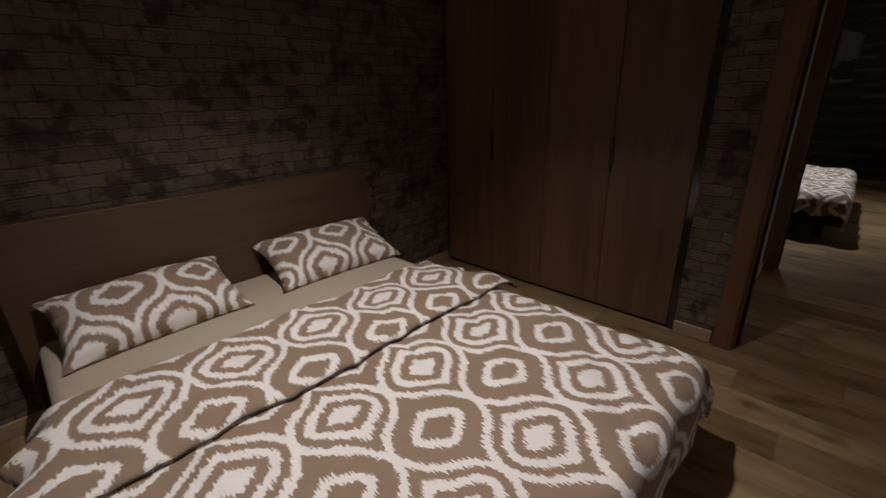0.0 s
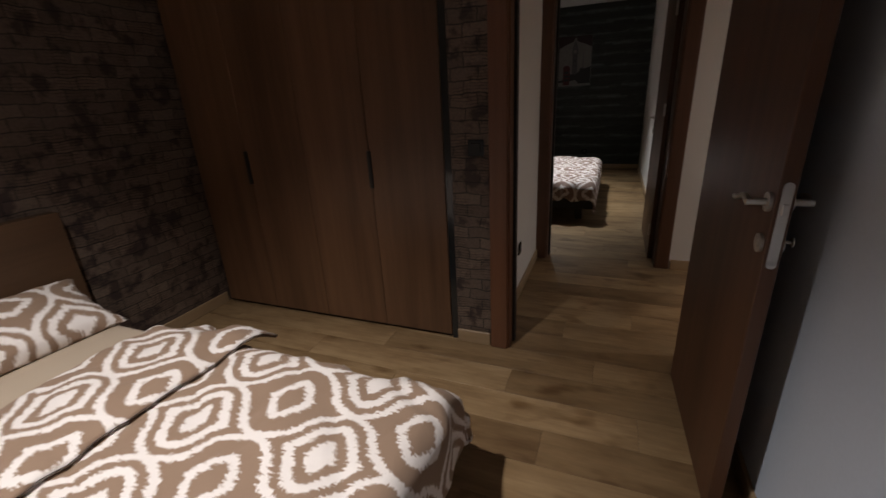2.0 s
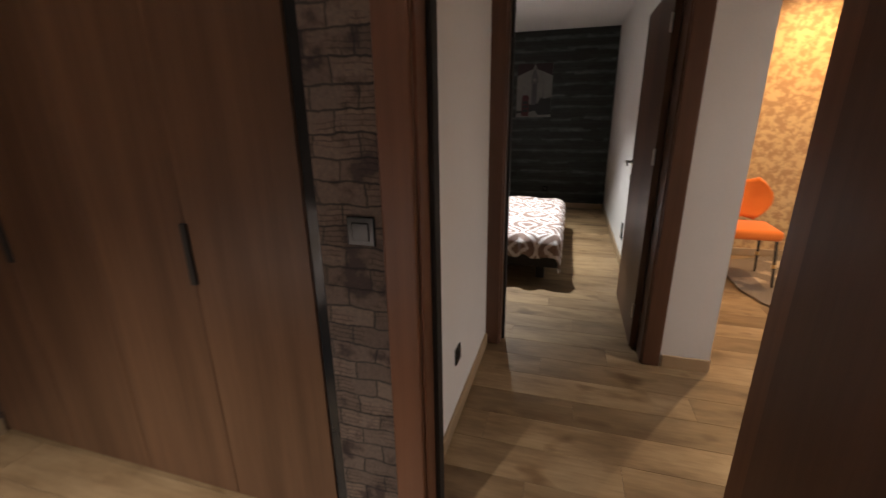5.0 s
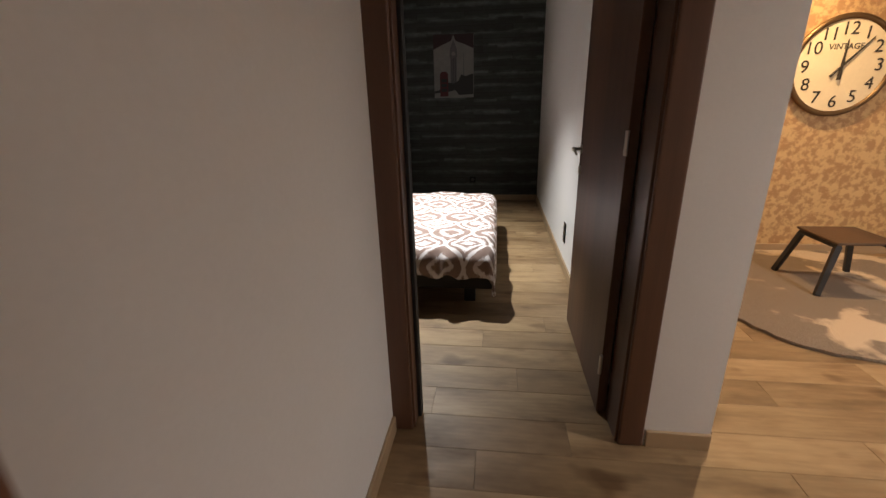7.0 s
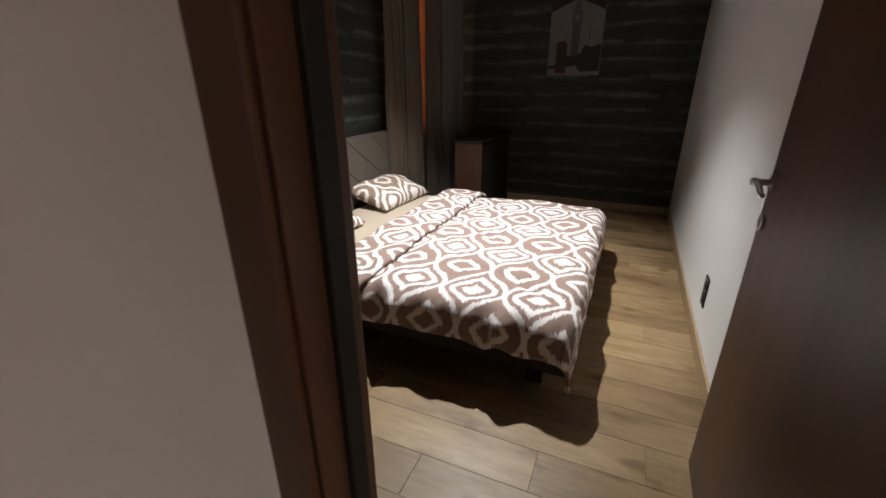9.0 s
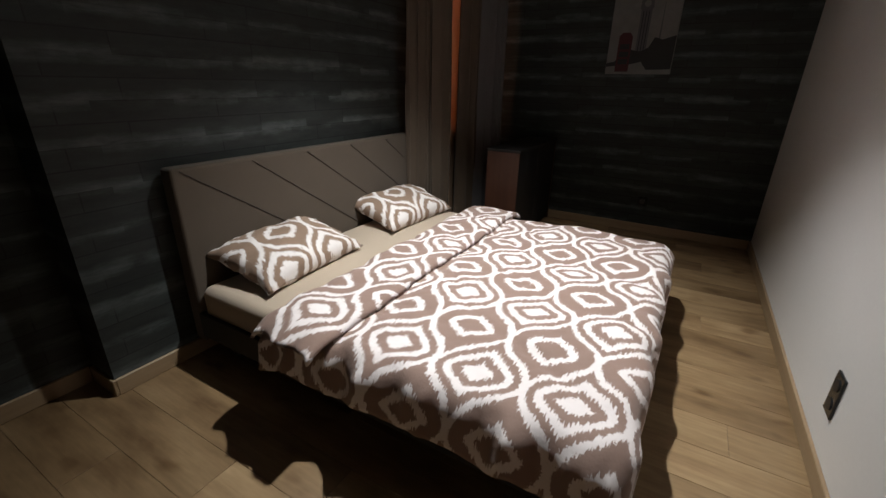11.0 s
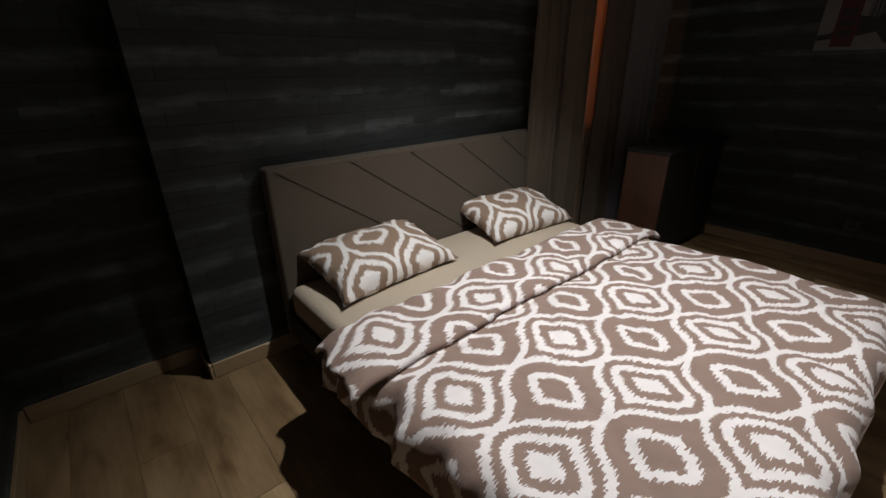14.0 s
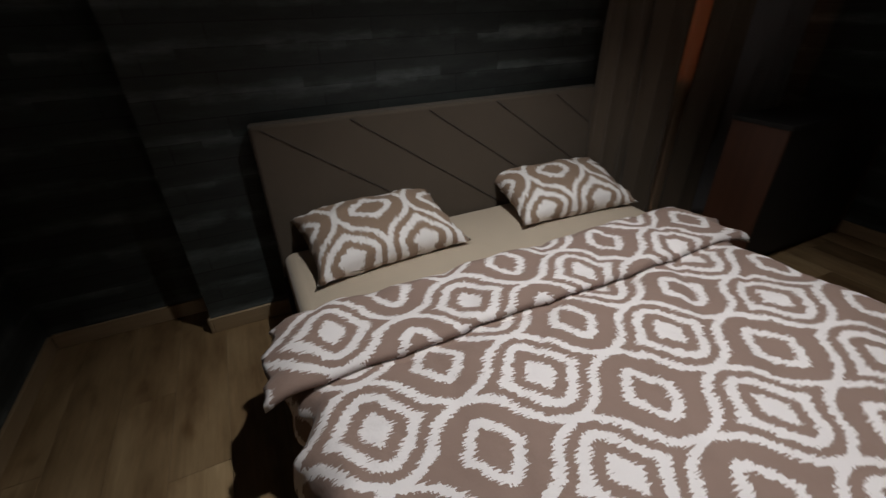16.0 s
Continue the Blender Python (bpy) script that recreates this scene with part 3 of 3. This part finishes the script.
    return tagged(ob, label, "duvet")


def pillow(name, label, at, w, d, h, tilt, turn, material, seed, group, uv=(0, 0)):
    """Stuffed pillow with a closed upper and lower shell and pinched corners."""
    n = 28
    verts, faces, uvs = [], [], []
    def shell(i, j, up):
        a, b = 2 * i / n - 1, 2 * j / n - 1
        pinch = 1 - 0.10 * (1 - abs(a) ** 3) * abs(b) ** 2.2
        pinch2 = 1 - 0.10 * (1 - abs(b) ** 3) * abs(a) ** 2.2
        prof = max(0.0, (1 - abs(a) ** 2.6)) ** 0.47 * max(0.0, (1 - abs(b) ** 2.6)) ** 0.47
        ripple = 0.012 * noise.noise(Vector((a * 3 + seed, b * 3, up))) * (0.3 + prof)
        frill = 0.024 * noise.noise(Vector((a * 8, b * 8, seed))) * (1 - prof)
        return (a * w / 2 * pinch2, b * d / 2 * pinch, up * h / 2 * prof * (1.0 if up > 0 else 0.7) + ripple + frill)
    for up in (1, -1):
        for j in range(n + 1):
            for i in range(n + 1):
                verts.append(shell(i, j, up))
                uvs.append((w * i / n + uv[0], d * j / n + uv[1]))
    m = (n + 1) ** 2
    for k in (0, 1):
        for j in range(n):
            for i in range(n):
                a = k * m + j * (n + 1) + i
                q = (a, a + 1, a + n + 2, a + n + 1)
                faces.append(q if k == 0 else q[::-1])
    me = bpy.data.meshes.new(name)
    me.from_pydata(verts, [], faces)
    layer = me.uv_layers.new(name="UVMap")
    for lp in me.loops:
        layer.data[lp.index].uv = uvs[lp.vertex_index]
    me.materials.append(material)
    me.polygons.foreach_set("use_smooth", [True] * len(me.polygons))
    bm = bmesh.new()
    bm.from_mesh(me)
    bmesh.ops.remove_doubles(bm, verts=bm.verts, dist=0.0008)
    bm.to_mesh(me)
    bm.free()
    ob = new(name, me)
    ob.matrix_world = pose(*at, tilt, 0, turn)
    return tagged(ob, label, "pillow", group)


def mattress(x0, y0, x1, y1, z0, z1):
    """Mattress in a fitted sheet whose elastic hem gathers round the foot."""
    ob = thing("mattress", "mattress in a smooth beige fitted sheet", "mattress", ((x0 + x1) / 2, (y0 + y1) / 2, z0))
    a, b, h = (x1 - x0) / 2, (y1 - y0) / 2, z1 - z0
    part("fitted_sheet", box(bmesh.new(), -a, -b, 0.012, a, b, h, 0.05, 5), SHEET, ob, smooth=True)
    part("mattress_base", box(bmesh.new(), -a + 0.006, -b + 0.006, 0, a - 0.006, b - 0.006, 0.08, 0.01, 2), BLACK_WOOD, ob, "dark mattress underside")
    for y in (-b + 0.002, b - 0.002):
        part("hem", rod(bmesh.new(), (-a + 0.05, y, 0.055), (a - 0.05, y, 0.055), 0.005, seg=8), SHEET, ob)
    for x in (-a + 0.002, a - 0.002):
        part("hem", rod(bmesh.new(), (x, -b + 0.05, 0.055), (x, b - 0.05, 0.055), 0.005, seg=8), SHEET, ob)
    return ob


# first bedroom
bed1 = thing("bed", "dark walnut double bed with plain plank headboard", "bed", (0.88, 1.5, 0))
part("headboard", box(bmesh.new(), -0.90, 1.07, 0.12, 0.94, 1.14, 0.955, 0.004, 2), WALNUT_H, bed1)
for sx in (-0.87, 0.84):
    part("side_rail", box(bmesh.new(), sx, -1.02, 0.16, sx + 0.035, 1.07, 0.30, 0.003, 1), BLACK_WOOD, bed1)
part("foot_rail", box(bmesh.new(), -0.835, -1.02, 0.16, 0.84, -0.985, 0.30, 0.003, 1), BLACK_WOOD, bed1)
for sx in (-0.80, 0.72):
    for sy in (-0.90, 0.95):
        part("leg", box(bmesh.new(), sx, sy, 0.0, sx + 0.08, sy + 0.08, 0.17, 0.004, 1), BLACK_WOOD, bed1)
part("slat_base", box(bmesh.new(), -0.83, -0.98, 0.20, 0.83, 1.06, 0.235), BLACK_WOOD, bed1)
mattress(0.03, 0.5, 1.72, 2.56, 0.236, 0.445)
duvet("duvet", "brown and white ikat-print duvet with its head end turned down", 0.865, 0.875, 0.42, 1.94, 0.480, (0.18, 0.20, 0.26), IKAT1, 1.3, 1.38, (0.06, 0.10), (0.043, 0.25, 0.0), (0.156, -0.258, 0.0), (0.022, 0.14), shade_under_fold=True)
pillow("pillow", "brown and white ikat-print pillow lying against the headboard", (0.44, 2.36, 0.535), 0.74, 0.43, 0.20, 22, 2, IKAT1, 3.0, "pillows on the walnut bed", (0.074, 0.224))
pillow("pillow", "brown and white ikat-print pillow lying against the headboard", (1.36, 2.36, 0.535), 0.78, 0.43, 0.20, 22, -3, IKAT1, 8.0, "pillows on the walnut bed", (0.218, 0.20))

# guest room
bed2 = thing("bed", "low double bed with taupe upholstered headboard", "bed", (6.26, 1.05, 0))
part("headboard", box(bmesh.new(), -0.90, 0.985, 0.10, 0.90, 1.07, 0.955, 0.015, 3), TAUPE, bed2)
# real seams, but the dark rods draw the shade of their recesses
for k in range(6):
    x0 = -0.86 + k * 0.36
    a, b = Vector((x0, 0.983, 0.94)), Vector((x0 + 0.85, 0.983, 0.35))
    if b.x > 0.88:
        b = a + (b - a) * ((0.88 - a.x) / (b.x - a.x))
    part("seam", rod(bmesh.new(), a, b, 0.0027, seg=8), CREASE_SHADE, bed2, "diagonal stitched seam, its recess shade put in as dark colour")
for sx in (-0.91, 0.875):
    part("side_rail", box(bmesh.new(), sx, -0.93, 0.14, sx + 0.035, 0.985, 0.27, 0.004, 1), BLACK_WOOD, bed2)
part("foot_rail", box(bmesh.new(), -0.875, -0.93, 0.14, 0.875, -0.895, 0.27, 0.004, 1), BLACK_WOOD, bed2)
for sx in (-0.82, 0.74):
    for sy in (-0.80, 0.85):
        part("leg", box(bmesh.new(), sx, sy, 0.0, sx + 0.08, sy + 0.08, 0.15, 0.004, 1), BLACK, bed2)
part("slat_base", box(bmesh.new(), -0.87, -0.89, 0.16, 0.87, 0.98, 0.195), BLACK_WOOD, bed2)
mattress(5.37, 0.18, 7.15, 2.03, 0.196, 0.403)
duvet("duvet", "brown and white ikat-print duvet with ruffled hanging hem", 6.255, 0.94, 0.12, 1.52, 0.445, (0.155, 0.14, 0.22), IKAT2, 5.1, 1.145, (0.045, 0.04), (0.09, 0.114, 0.09), (0.11, 0.062, 0.09))
pillow("pillow", "brown and white ikat-print pillow on the guest bed", (5.79, 1.87, 0.485), 0.70, 0.43, 0.20, 15, 4, IKAT1, 12.0, "pillows on the guest bed", (0.01, 0.213))
pillow("pillow", "brown and white ikat-print pillow on the guest bed", (6.80, 1.87, 0.485), 0.70, 0.43, 0.20, 15, -4, IKAT1, 17.0, "pillows on the guest bed", (0.03, 0.213))


# ---- guest room things ----
def drape(name, label, x0, x1, y, z0, z1, folds, depth, material, category="curtain"):
    def place(u, v):
        w = 2 * math.pi * folds * (u + 0.05 * math.sin(5.0 * u + x0))
        lean = noise.noise(Vector((u * 3.0 + x0, v * 1.4, 2.0)))
        crumple = noise.noise(Vector((u * 9.0 + x0 * 3, v * 3.5, 6.0)))
        spread = 1.0 - 0.10 * v + 0.05 * (1 - v) ** 2
        x = x0 + (x1 - x0) * (0.5 + (u - 0.5) * spread) + 0.012 * math.sin(2 * w) + 0.02 * lean
        return (x, y + depth * math.sin(w + 0.9 * lean) * (0.75 + 0.3 * (1 - v)) + 0.010 * crumple, z0 + (z1 - z0) * v)
    ob = sheet_mesh(name, place, int(folds * 16), 48, 0, 1, 0, 1, material, 0.004)
    return tagged(ob, label, category)


win = thing("window_1", "white framed window behind curtains at night", "window")
win["kind"] = "structure"
for args in ((7.30, 2.30, 0.92, 7.36, 2.36, 2.4), (8.54, 2.30, 0.92, 8.60, 2.36, 2.4), (7.36, 2.30, 0.92, 8.54, 2.36, 0.98), (7.36, 2.30, 2.34, 8.54, 2.36, 2.4), (7.92, 2.30, 0.98, 7.98, 2.36, 2.34)):
    part("window_frame", box(bmesh.new(), *args, 0.004, 1), WHITE, win)
part("window_sill", box(bmesh.new(), 7.30, 2.085, 0.92, 8.60, 2.30, 0.945, 0.004, 1), WHITE, win)
glass = bpy.data.materials.new("window_glass")
glass.use_nodes = True
gb = glass.node_tree.nodes["Principled BSDF"]
gb.inputs["Transmission Weight"].default_value, gb.inputs["Roughness"].default_value, gb.inputs["Base Color"].default_value = 1.0, 0.0, (1, 1, 1, 1)
for xa, xb in ((7.36, 7.92), (7.98, 8.54)):
    p = part("pane", box(bmesh.new(), xa, 2.327, 0.98, xb, 2.333, 2.34), glass, win)
    p.visible_shadow = False
sheer_m, st, sb = nodes_of("sheer_voile")
sb.inputs["Base Color"].default_value = (0.55, 0.42, 0.30, 1)
tr = st.nodes.new("ShaderNodeBsdfTranslucent")
tr.inputs["Color"].default_value = (0.7, 0.5, 0.35, 1)
mx = st.nodes.new("ShaderNodeMixShader")
mx.inputs[0].default_value = 0.6
wire(st, sb.outputs[0], mx.inputs[1])
wire(st, tr.outputs[0], mx.inputs[2])
wire(st, mx.outputs[0], st.nodes["Material Output"].inputs["Surface"])
drape("sheer_curtain", "thin beige sheer curtain glowing orange from the street", 7.35, 8.55, 2.05, 0.03, 2.52, 11, 0.012, sheer_m)
drape("curtain", "narrow taupe curtain gathered beside the headboard", 7.10, 7.36, 1.99, 0.02, 2.55, 3, 0.045, DRAPE)
drape("curtain", "brown taupe curtain in soft folds", 7.34, 7.64, 1.95, 0.02, 2.55, 2.5, 0.04, DRAPE)
drape("curtain", "brown taupe curtain in soft folds", 7.79, 8.12, 1.95, 0.02, 2.55, 2.5, 0.04, DRAPE)
drape("curtain", "grey curtain hanging beside the cabinet", 8.10, 8.62, 1.93, 0.02, 2.55, 4, 0.045, DRAPE_G)
rail = thing("curtain_rail", "dark metal curtain rail above the window", "curtain rail", (7.9, 1.97, 2.57))
part("pole", rod(bmesh.new(), (-0.82, 0, 0), (0.80, 0, 0), 0.012), BLACK, rail)
for x in (-0.7, 0.7):
    part("bracket", box(bmesh.new(), x - 0.01, 0, -0.01, x + 0.01, 0.13, 0.01), BLACK, rail)

cab = thing("cabinet", "low mahogany cabinet with black front by the window", "cabinet", (7.67, 1.33, 0))
part("side_panel", box(bmesh.new(), 0, 0, 0, 0.022, 0.28, 0.80, 0.002, 1), CABINET, cab)
part("side_panel", box(bmesh.new(), 1.02, 0, 0, 1.042, 0.28, 0.80, 0.002, 1), CABINET, cab)
part("top", box(bmesh.new(), -0.006, -0.01, 0.80, 1.048, 0.285, 0.822, 0.002, 1), BLACK_WOOD, cab)
part("back_panel", box(bmesh.new(), 0.022, 0.24, 0.05, 1.02, 0.26, 0.80), BLACK_WOOD, cab)
for k in range(2):
    part("cabinet_door", box(bmesh.new(), 0.025 + k * 0.498, 0.004, 0.06, 0.520 + k * 0.498, 0.022, 0.795, 0.002, 1), BLACK_WOOD, cab)
part("plinth", box(bmesh.new(), 0.022, 0.03, 0.0, 1.02, 0.05, 0.06), BLACK_WOOD, cab)

# city print on canvas on the end wall
pic = thing("wall_picture", "grey city print with clock tower, red phone box and crimson top", "picture", (8.75, 0.70, 1.42), -90)
part("canvas", box(bmesh.new(), -0.265, -0.025, 0.0, 0.265, 0, 0.78, 0.002, 1), PAPER, pic)


def print_shape(name, outline, proud, material, parent, label=""):
    """Flat printed shape on the canvas front, from its outline in x and z."""
    bm = bmesh.new()
    face = bm.faces.new([bm.verts.new((x, -0.0252, z)) for x, z in outline])
    ex = bmesh.ops.extrude_face_region(bm, geom=[face])
    for g in ex["geom"]:
        if isinstance(g, bmesh.types.BMVert):
            g.co.y -= proud
    return part(name, bm, material, parent, label)


for sx in (-1, 1):
    print_shape("printed_awning", [(sx * x, z) for x, z in ((0.265, 0.60), (0.265, 0.78), (0.0, 0.78), (0.03, 0.70), (0.15, 0.655))], 0.001, CRIMSON, pic, "dark crimson printed awning")
tower = print_shape("printed_tower", [(-0.042, 0.12), (0.042, 0.12), (0.042, 0.50), (0.052, 0.51), (0.046, 0.60), (0.0, 0.72), (-0.046, 0.60), (-0.052, 0.51), (-0.042, 0.50)], 0.0012, GREYPRINT, pic, "grey printed clock tower")
part("tower_clock", rod(bmesh.new(), (0, -0.0275, 0.545), (0, -0.026, 0.545), 0.026), PAPER, tower)
for x in (-0.022, 0.0, 0.022):
    part("tower_line", box(bmesh.new(), x - 0.003, -0.0272, 0.14, x + 0.003, -0.0262, 0.49), DARKPRINT, tower)
print_shape("printed_street", [(-0.262, 0.09), (-0.20, 0.10), (-0.10, 0.20), (0.0, 0.18), (0.06, 0.21), (0.10, 0.29), (0.16, 0.27), (0.262, 0.30), (0.262, 0.04), (0.07, 0.035), (0.02, 0.10), (-0.06, 0.08), (-0.262, 0.06)], 0.002, DARKPRINT, pic, "dark printed street and trees")
phone = print_shape("phone_box", [(-0.185, 0.02), (-0.075, 0.02), (-0.075, 0.30), (-0.10, 0.33), (-0.16, 0.33), (-0.185, 0.30)], 0.003, RED, pic, "red printed phone box")
for z in (0.08, 0.14, 0.20):
    part("phone_box_pane", box(bmesh.new(), -0.168, -0.0288, z, -0.092, -0.0281, z + 0.04), DARKPRINT, phone)
print_shape("printed_mast", [(0.128, 0.25), (0.142, 0.25), (0.137, 0.55), (0.133, 0.55)], 0.0012, GREYPRINT, pic)

# ---- living area things ----
chair = thing("chair", "orange velvet chair with slim black brass-tipped legs", "chair", (5.86, -1.42, 0.022), -92)
bm = box(bmesh.new(), -0.23, -0.22, 0.40, 0.23, 0.22, 0.49, 0.04, 4)
part("seat", bm, ORANGE, chair, smooth=True)
def back_shell(u, v):
    a = (u - 0.5) * 1.5
    w = 0.24 * math.sqrt(max(0.0, 1 - (2 * v - 1) ** 2 * 0.8))
    return (w * math.sin(a) / 0.68, 0.20 + 0.05 * v - 0.09 * (1 - math.cos(a)), 0.52 + 0.33 * v)
bk = sheet_mesh("backrest", back_shell, 16, 12, 0, 1, 0, 1, ORANGE, 0.05)
bk.parent = chair
for x in (-0.19, 0.19):
    for y in (-0.18, 0.18):
        lg = part("leg", rod(bmesh.new(), (x, y, 0.41), (x * 1.15, y * 1.15, 0.0), 0.013, 0.009), BLACK, chair)
        part("ferrule", rod(bmesh.new(), (x * 1.075, y * 1.075, 0.20), (x * 1.085, y * 1.085, 0.17), 0.0135), BRASS, lg, "brass ferrule")

clock = thing("wall_clock", "large cream vintage wall clock with black numerals", "clock", (6.65, -2.56, 1.56), -90)
part("face", rod(bmesh.new(), (0, -0.03, 0), (0, 0, 0), 0.35, seg=64), CLOCK_FACE, clock)
rim_me = bpy.data.curves.new("rim", "CURVE")
rim_me.dimensions, rim_me.bevel_depth, rim_me.bevel_resolution = "3D", 0.022, 4
sp = rim_me.splines.new("POLY")
sp.points.add(63)
for k in range(64):
    sp.points[k].co = (0.355 * math.cos(k * math.tau / 64), -0.025, 0.355 * math.sin(k * math.tau / 64), 1)
sp.use_cyclic_u = True
rim_me.materials.append(BRONZE)
rim = new("rim", rim_me)
rim.parent = clock


def writing(text, size, parent, m, material, name="numeral"):
    cu = bpy.data.curves.new(name, "FONT")
    cu.body, cu.size, cu.align_x, cu.align_y, cu.extrude = text, size, "CENTER", "CENTER", 0.001
    cu.materials.append(material)
    ob = new(name, cu)
    ob.parent = parent
    ob.matrix_local = m
    return ob


for k in range(1, 13):
    a = k * math.tau / 12
    writing(str(k), 0.13, clock, pose(0.265 * math.sin(a), -0.032, 0.265 * math.cos(a), 90), INK)
writing("VINTAGE", 0.06, clock, pose(0, -0.032, 0.14, 90), INK, "lettering")
for ang, ln, wd in ((42, 0.27, 0.010), (1, 0.19, 0.014)):
    a = radians(ang)
    part("hand_pointer", rod(bmesh.new(), (-0.10 * math.sin(a), -0.036, -0.10 * math.cos(a)), (ln * math.sin(a), -0.036, ln * math.cos(a)), wd, 0.004), INK, clock)

table = thing("table", "small dark wooden table on splayed black steel legs", "table", (5.90, -2.40, 0.022))
part("tabletop", box(bmesh.new(), -0.21, -0.20, 0.36, 0.21, 0.20, 0.38, 0.009, 3), WALNUT_H, table)
for y in (-0.17, 0.17):
    fr = part("leg_frame", box(bmesh.new(), -0.19, y - 0.018, 0.33, 0.19, y + 0.018, 0.36, 0.003, 1), BLACK, table)
    for sgn in (-1, 1):
        part("leg", rod(bmesh.new(), (sgn * 0.178, y, 0.345), (sgn * 0.24, y * 1.55, 0.0), 0.026, 0.024, 4), BLACK, fr)


def hide_rug():
    """A cow-hide rug: cream pile with dark brown patches and an irregular outline."""
    m, t, b = nodes_of("cowhide")
    v = coords(t)
    n = noise_tex(t, v, 1.7, 4, 0.55)
    fur = noise_tex(t, v, 160, 4, 0.7)
    col = mix(t, 0.35, ramp(t, n, [(0.545, (0.050, 0.024, 0.014)), (0.59, (0.52, 0.39, 0.26))]), ramp(t, fur, [(0.3, (0.1, 0.06, 0.04)), (0.7, (0.8, 0.7, 0.55))]))
    wire(t, col, b.inputs["Base Color"])
    b.inputs["Roughness"].default_value = 0.95
    bump(t, b, fur, 0.6, 0.01)
    bm = bmesh.new()
    ring = []
    for k in range(72):
        a = k * math.tau / 72
        r = 1 + 0.10 * noise.noise(Vector((math.cos(a) * 1.6, math.sin(a) * 1.6, 4))) + 0.02 * noise.noise(Vector((math.cos(a) * 9, math.sin(a) * 9, 2)))
        ring.append(bm.verts.new((0.90 * r * math.copysign(abs(math.cos(a)) ** 0.7, math.cos(a)), 1.05 * r * math.copysign(abs(math.sin(a)) ** 0.7, math.sin(a)), 0)))
    f = bm.faces.new(ring)
    ex = bmesh.ops.extrude_face_region(bm, geom=[f])
    for g in ex["geom"]:
        if isinstance(g, bmesh.types.BMVert):
            g.co.z += 0.018
    ob = link("rug", bm, m)
    ob.location = (5.72, -2.40, 0.003)
    return tagged(ob, "brown and cream cowhide rug under the table", "rug")


hide_rug()


def downlight(x, y):
    ob = thing("ceiling_light", "small round recessed ceiling downlight, out of view", "ceiling light", (x, y, CEIL))
    bm = bmesh.new()
    bmesh.ops.create_cone(bm, cap_ends=False, segments=32, radius1=0.062, radius2=0.045, depth=0.012, matrix=Matrix.Translation((0, 0, -0.006)))
    part("ring", bm, STEEL, ob)
    return ob


# every lamp gets a ring, the added hallway fill too
for _, x, y, _, _, _ in LAMPS:
    downlight(x, y)

# ---- floor planks ----
ground = slab("floor", [(-1.4, -4.4, -0.15, 8.95, 2.86, -0.0022)], JOINT, "oak-look plank floor with narrow joints", "floor")
PLANK_W, PLANK_L = 0.195, 1.2
plank_me = None
bm = box(bmesh.new(), -PLANK_W / 2 + 0.0007, -PLANK_L / 2 + 0.0007, -0.01, PLANK_W / 2 - 0.0007, PLANK_L / 2 - 0.0007, 0.0, 0.0008, 1)
seed_plank = link("plank", bm, OAK)
plank_me = seed_plank.data
bpy.data.objects.remove(seed_plank)
row = 0
x = -1.2 + PLANK_W / 2
spots = []
while x < 8.85:
    off = (0.0, 0.42, 0.81, 0.2, 0.61)[row % 5]
    lo, hi = (-0.6, 2.7) if x < 2.6 else ((-4.2, 2.7) if x < 2.8 else ((-4.2, 0.6) if x < 4.1 else ((-4.2, 2.35) if x < 6.7 else (-0.5, 2.2))))
    y = lo - off
    while y < hi:
        spots.append((x, y + PLANK_L / 2))
        y += PLANK_L
    x += PLANK_W
    row += 1
for x, y in spots:
    p = new("plank", plank_me)
    p.location = (x, y, 0)
    p.parent = ground
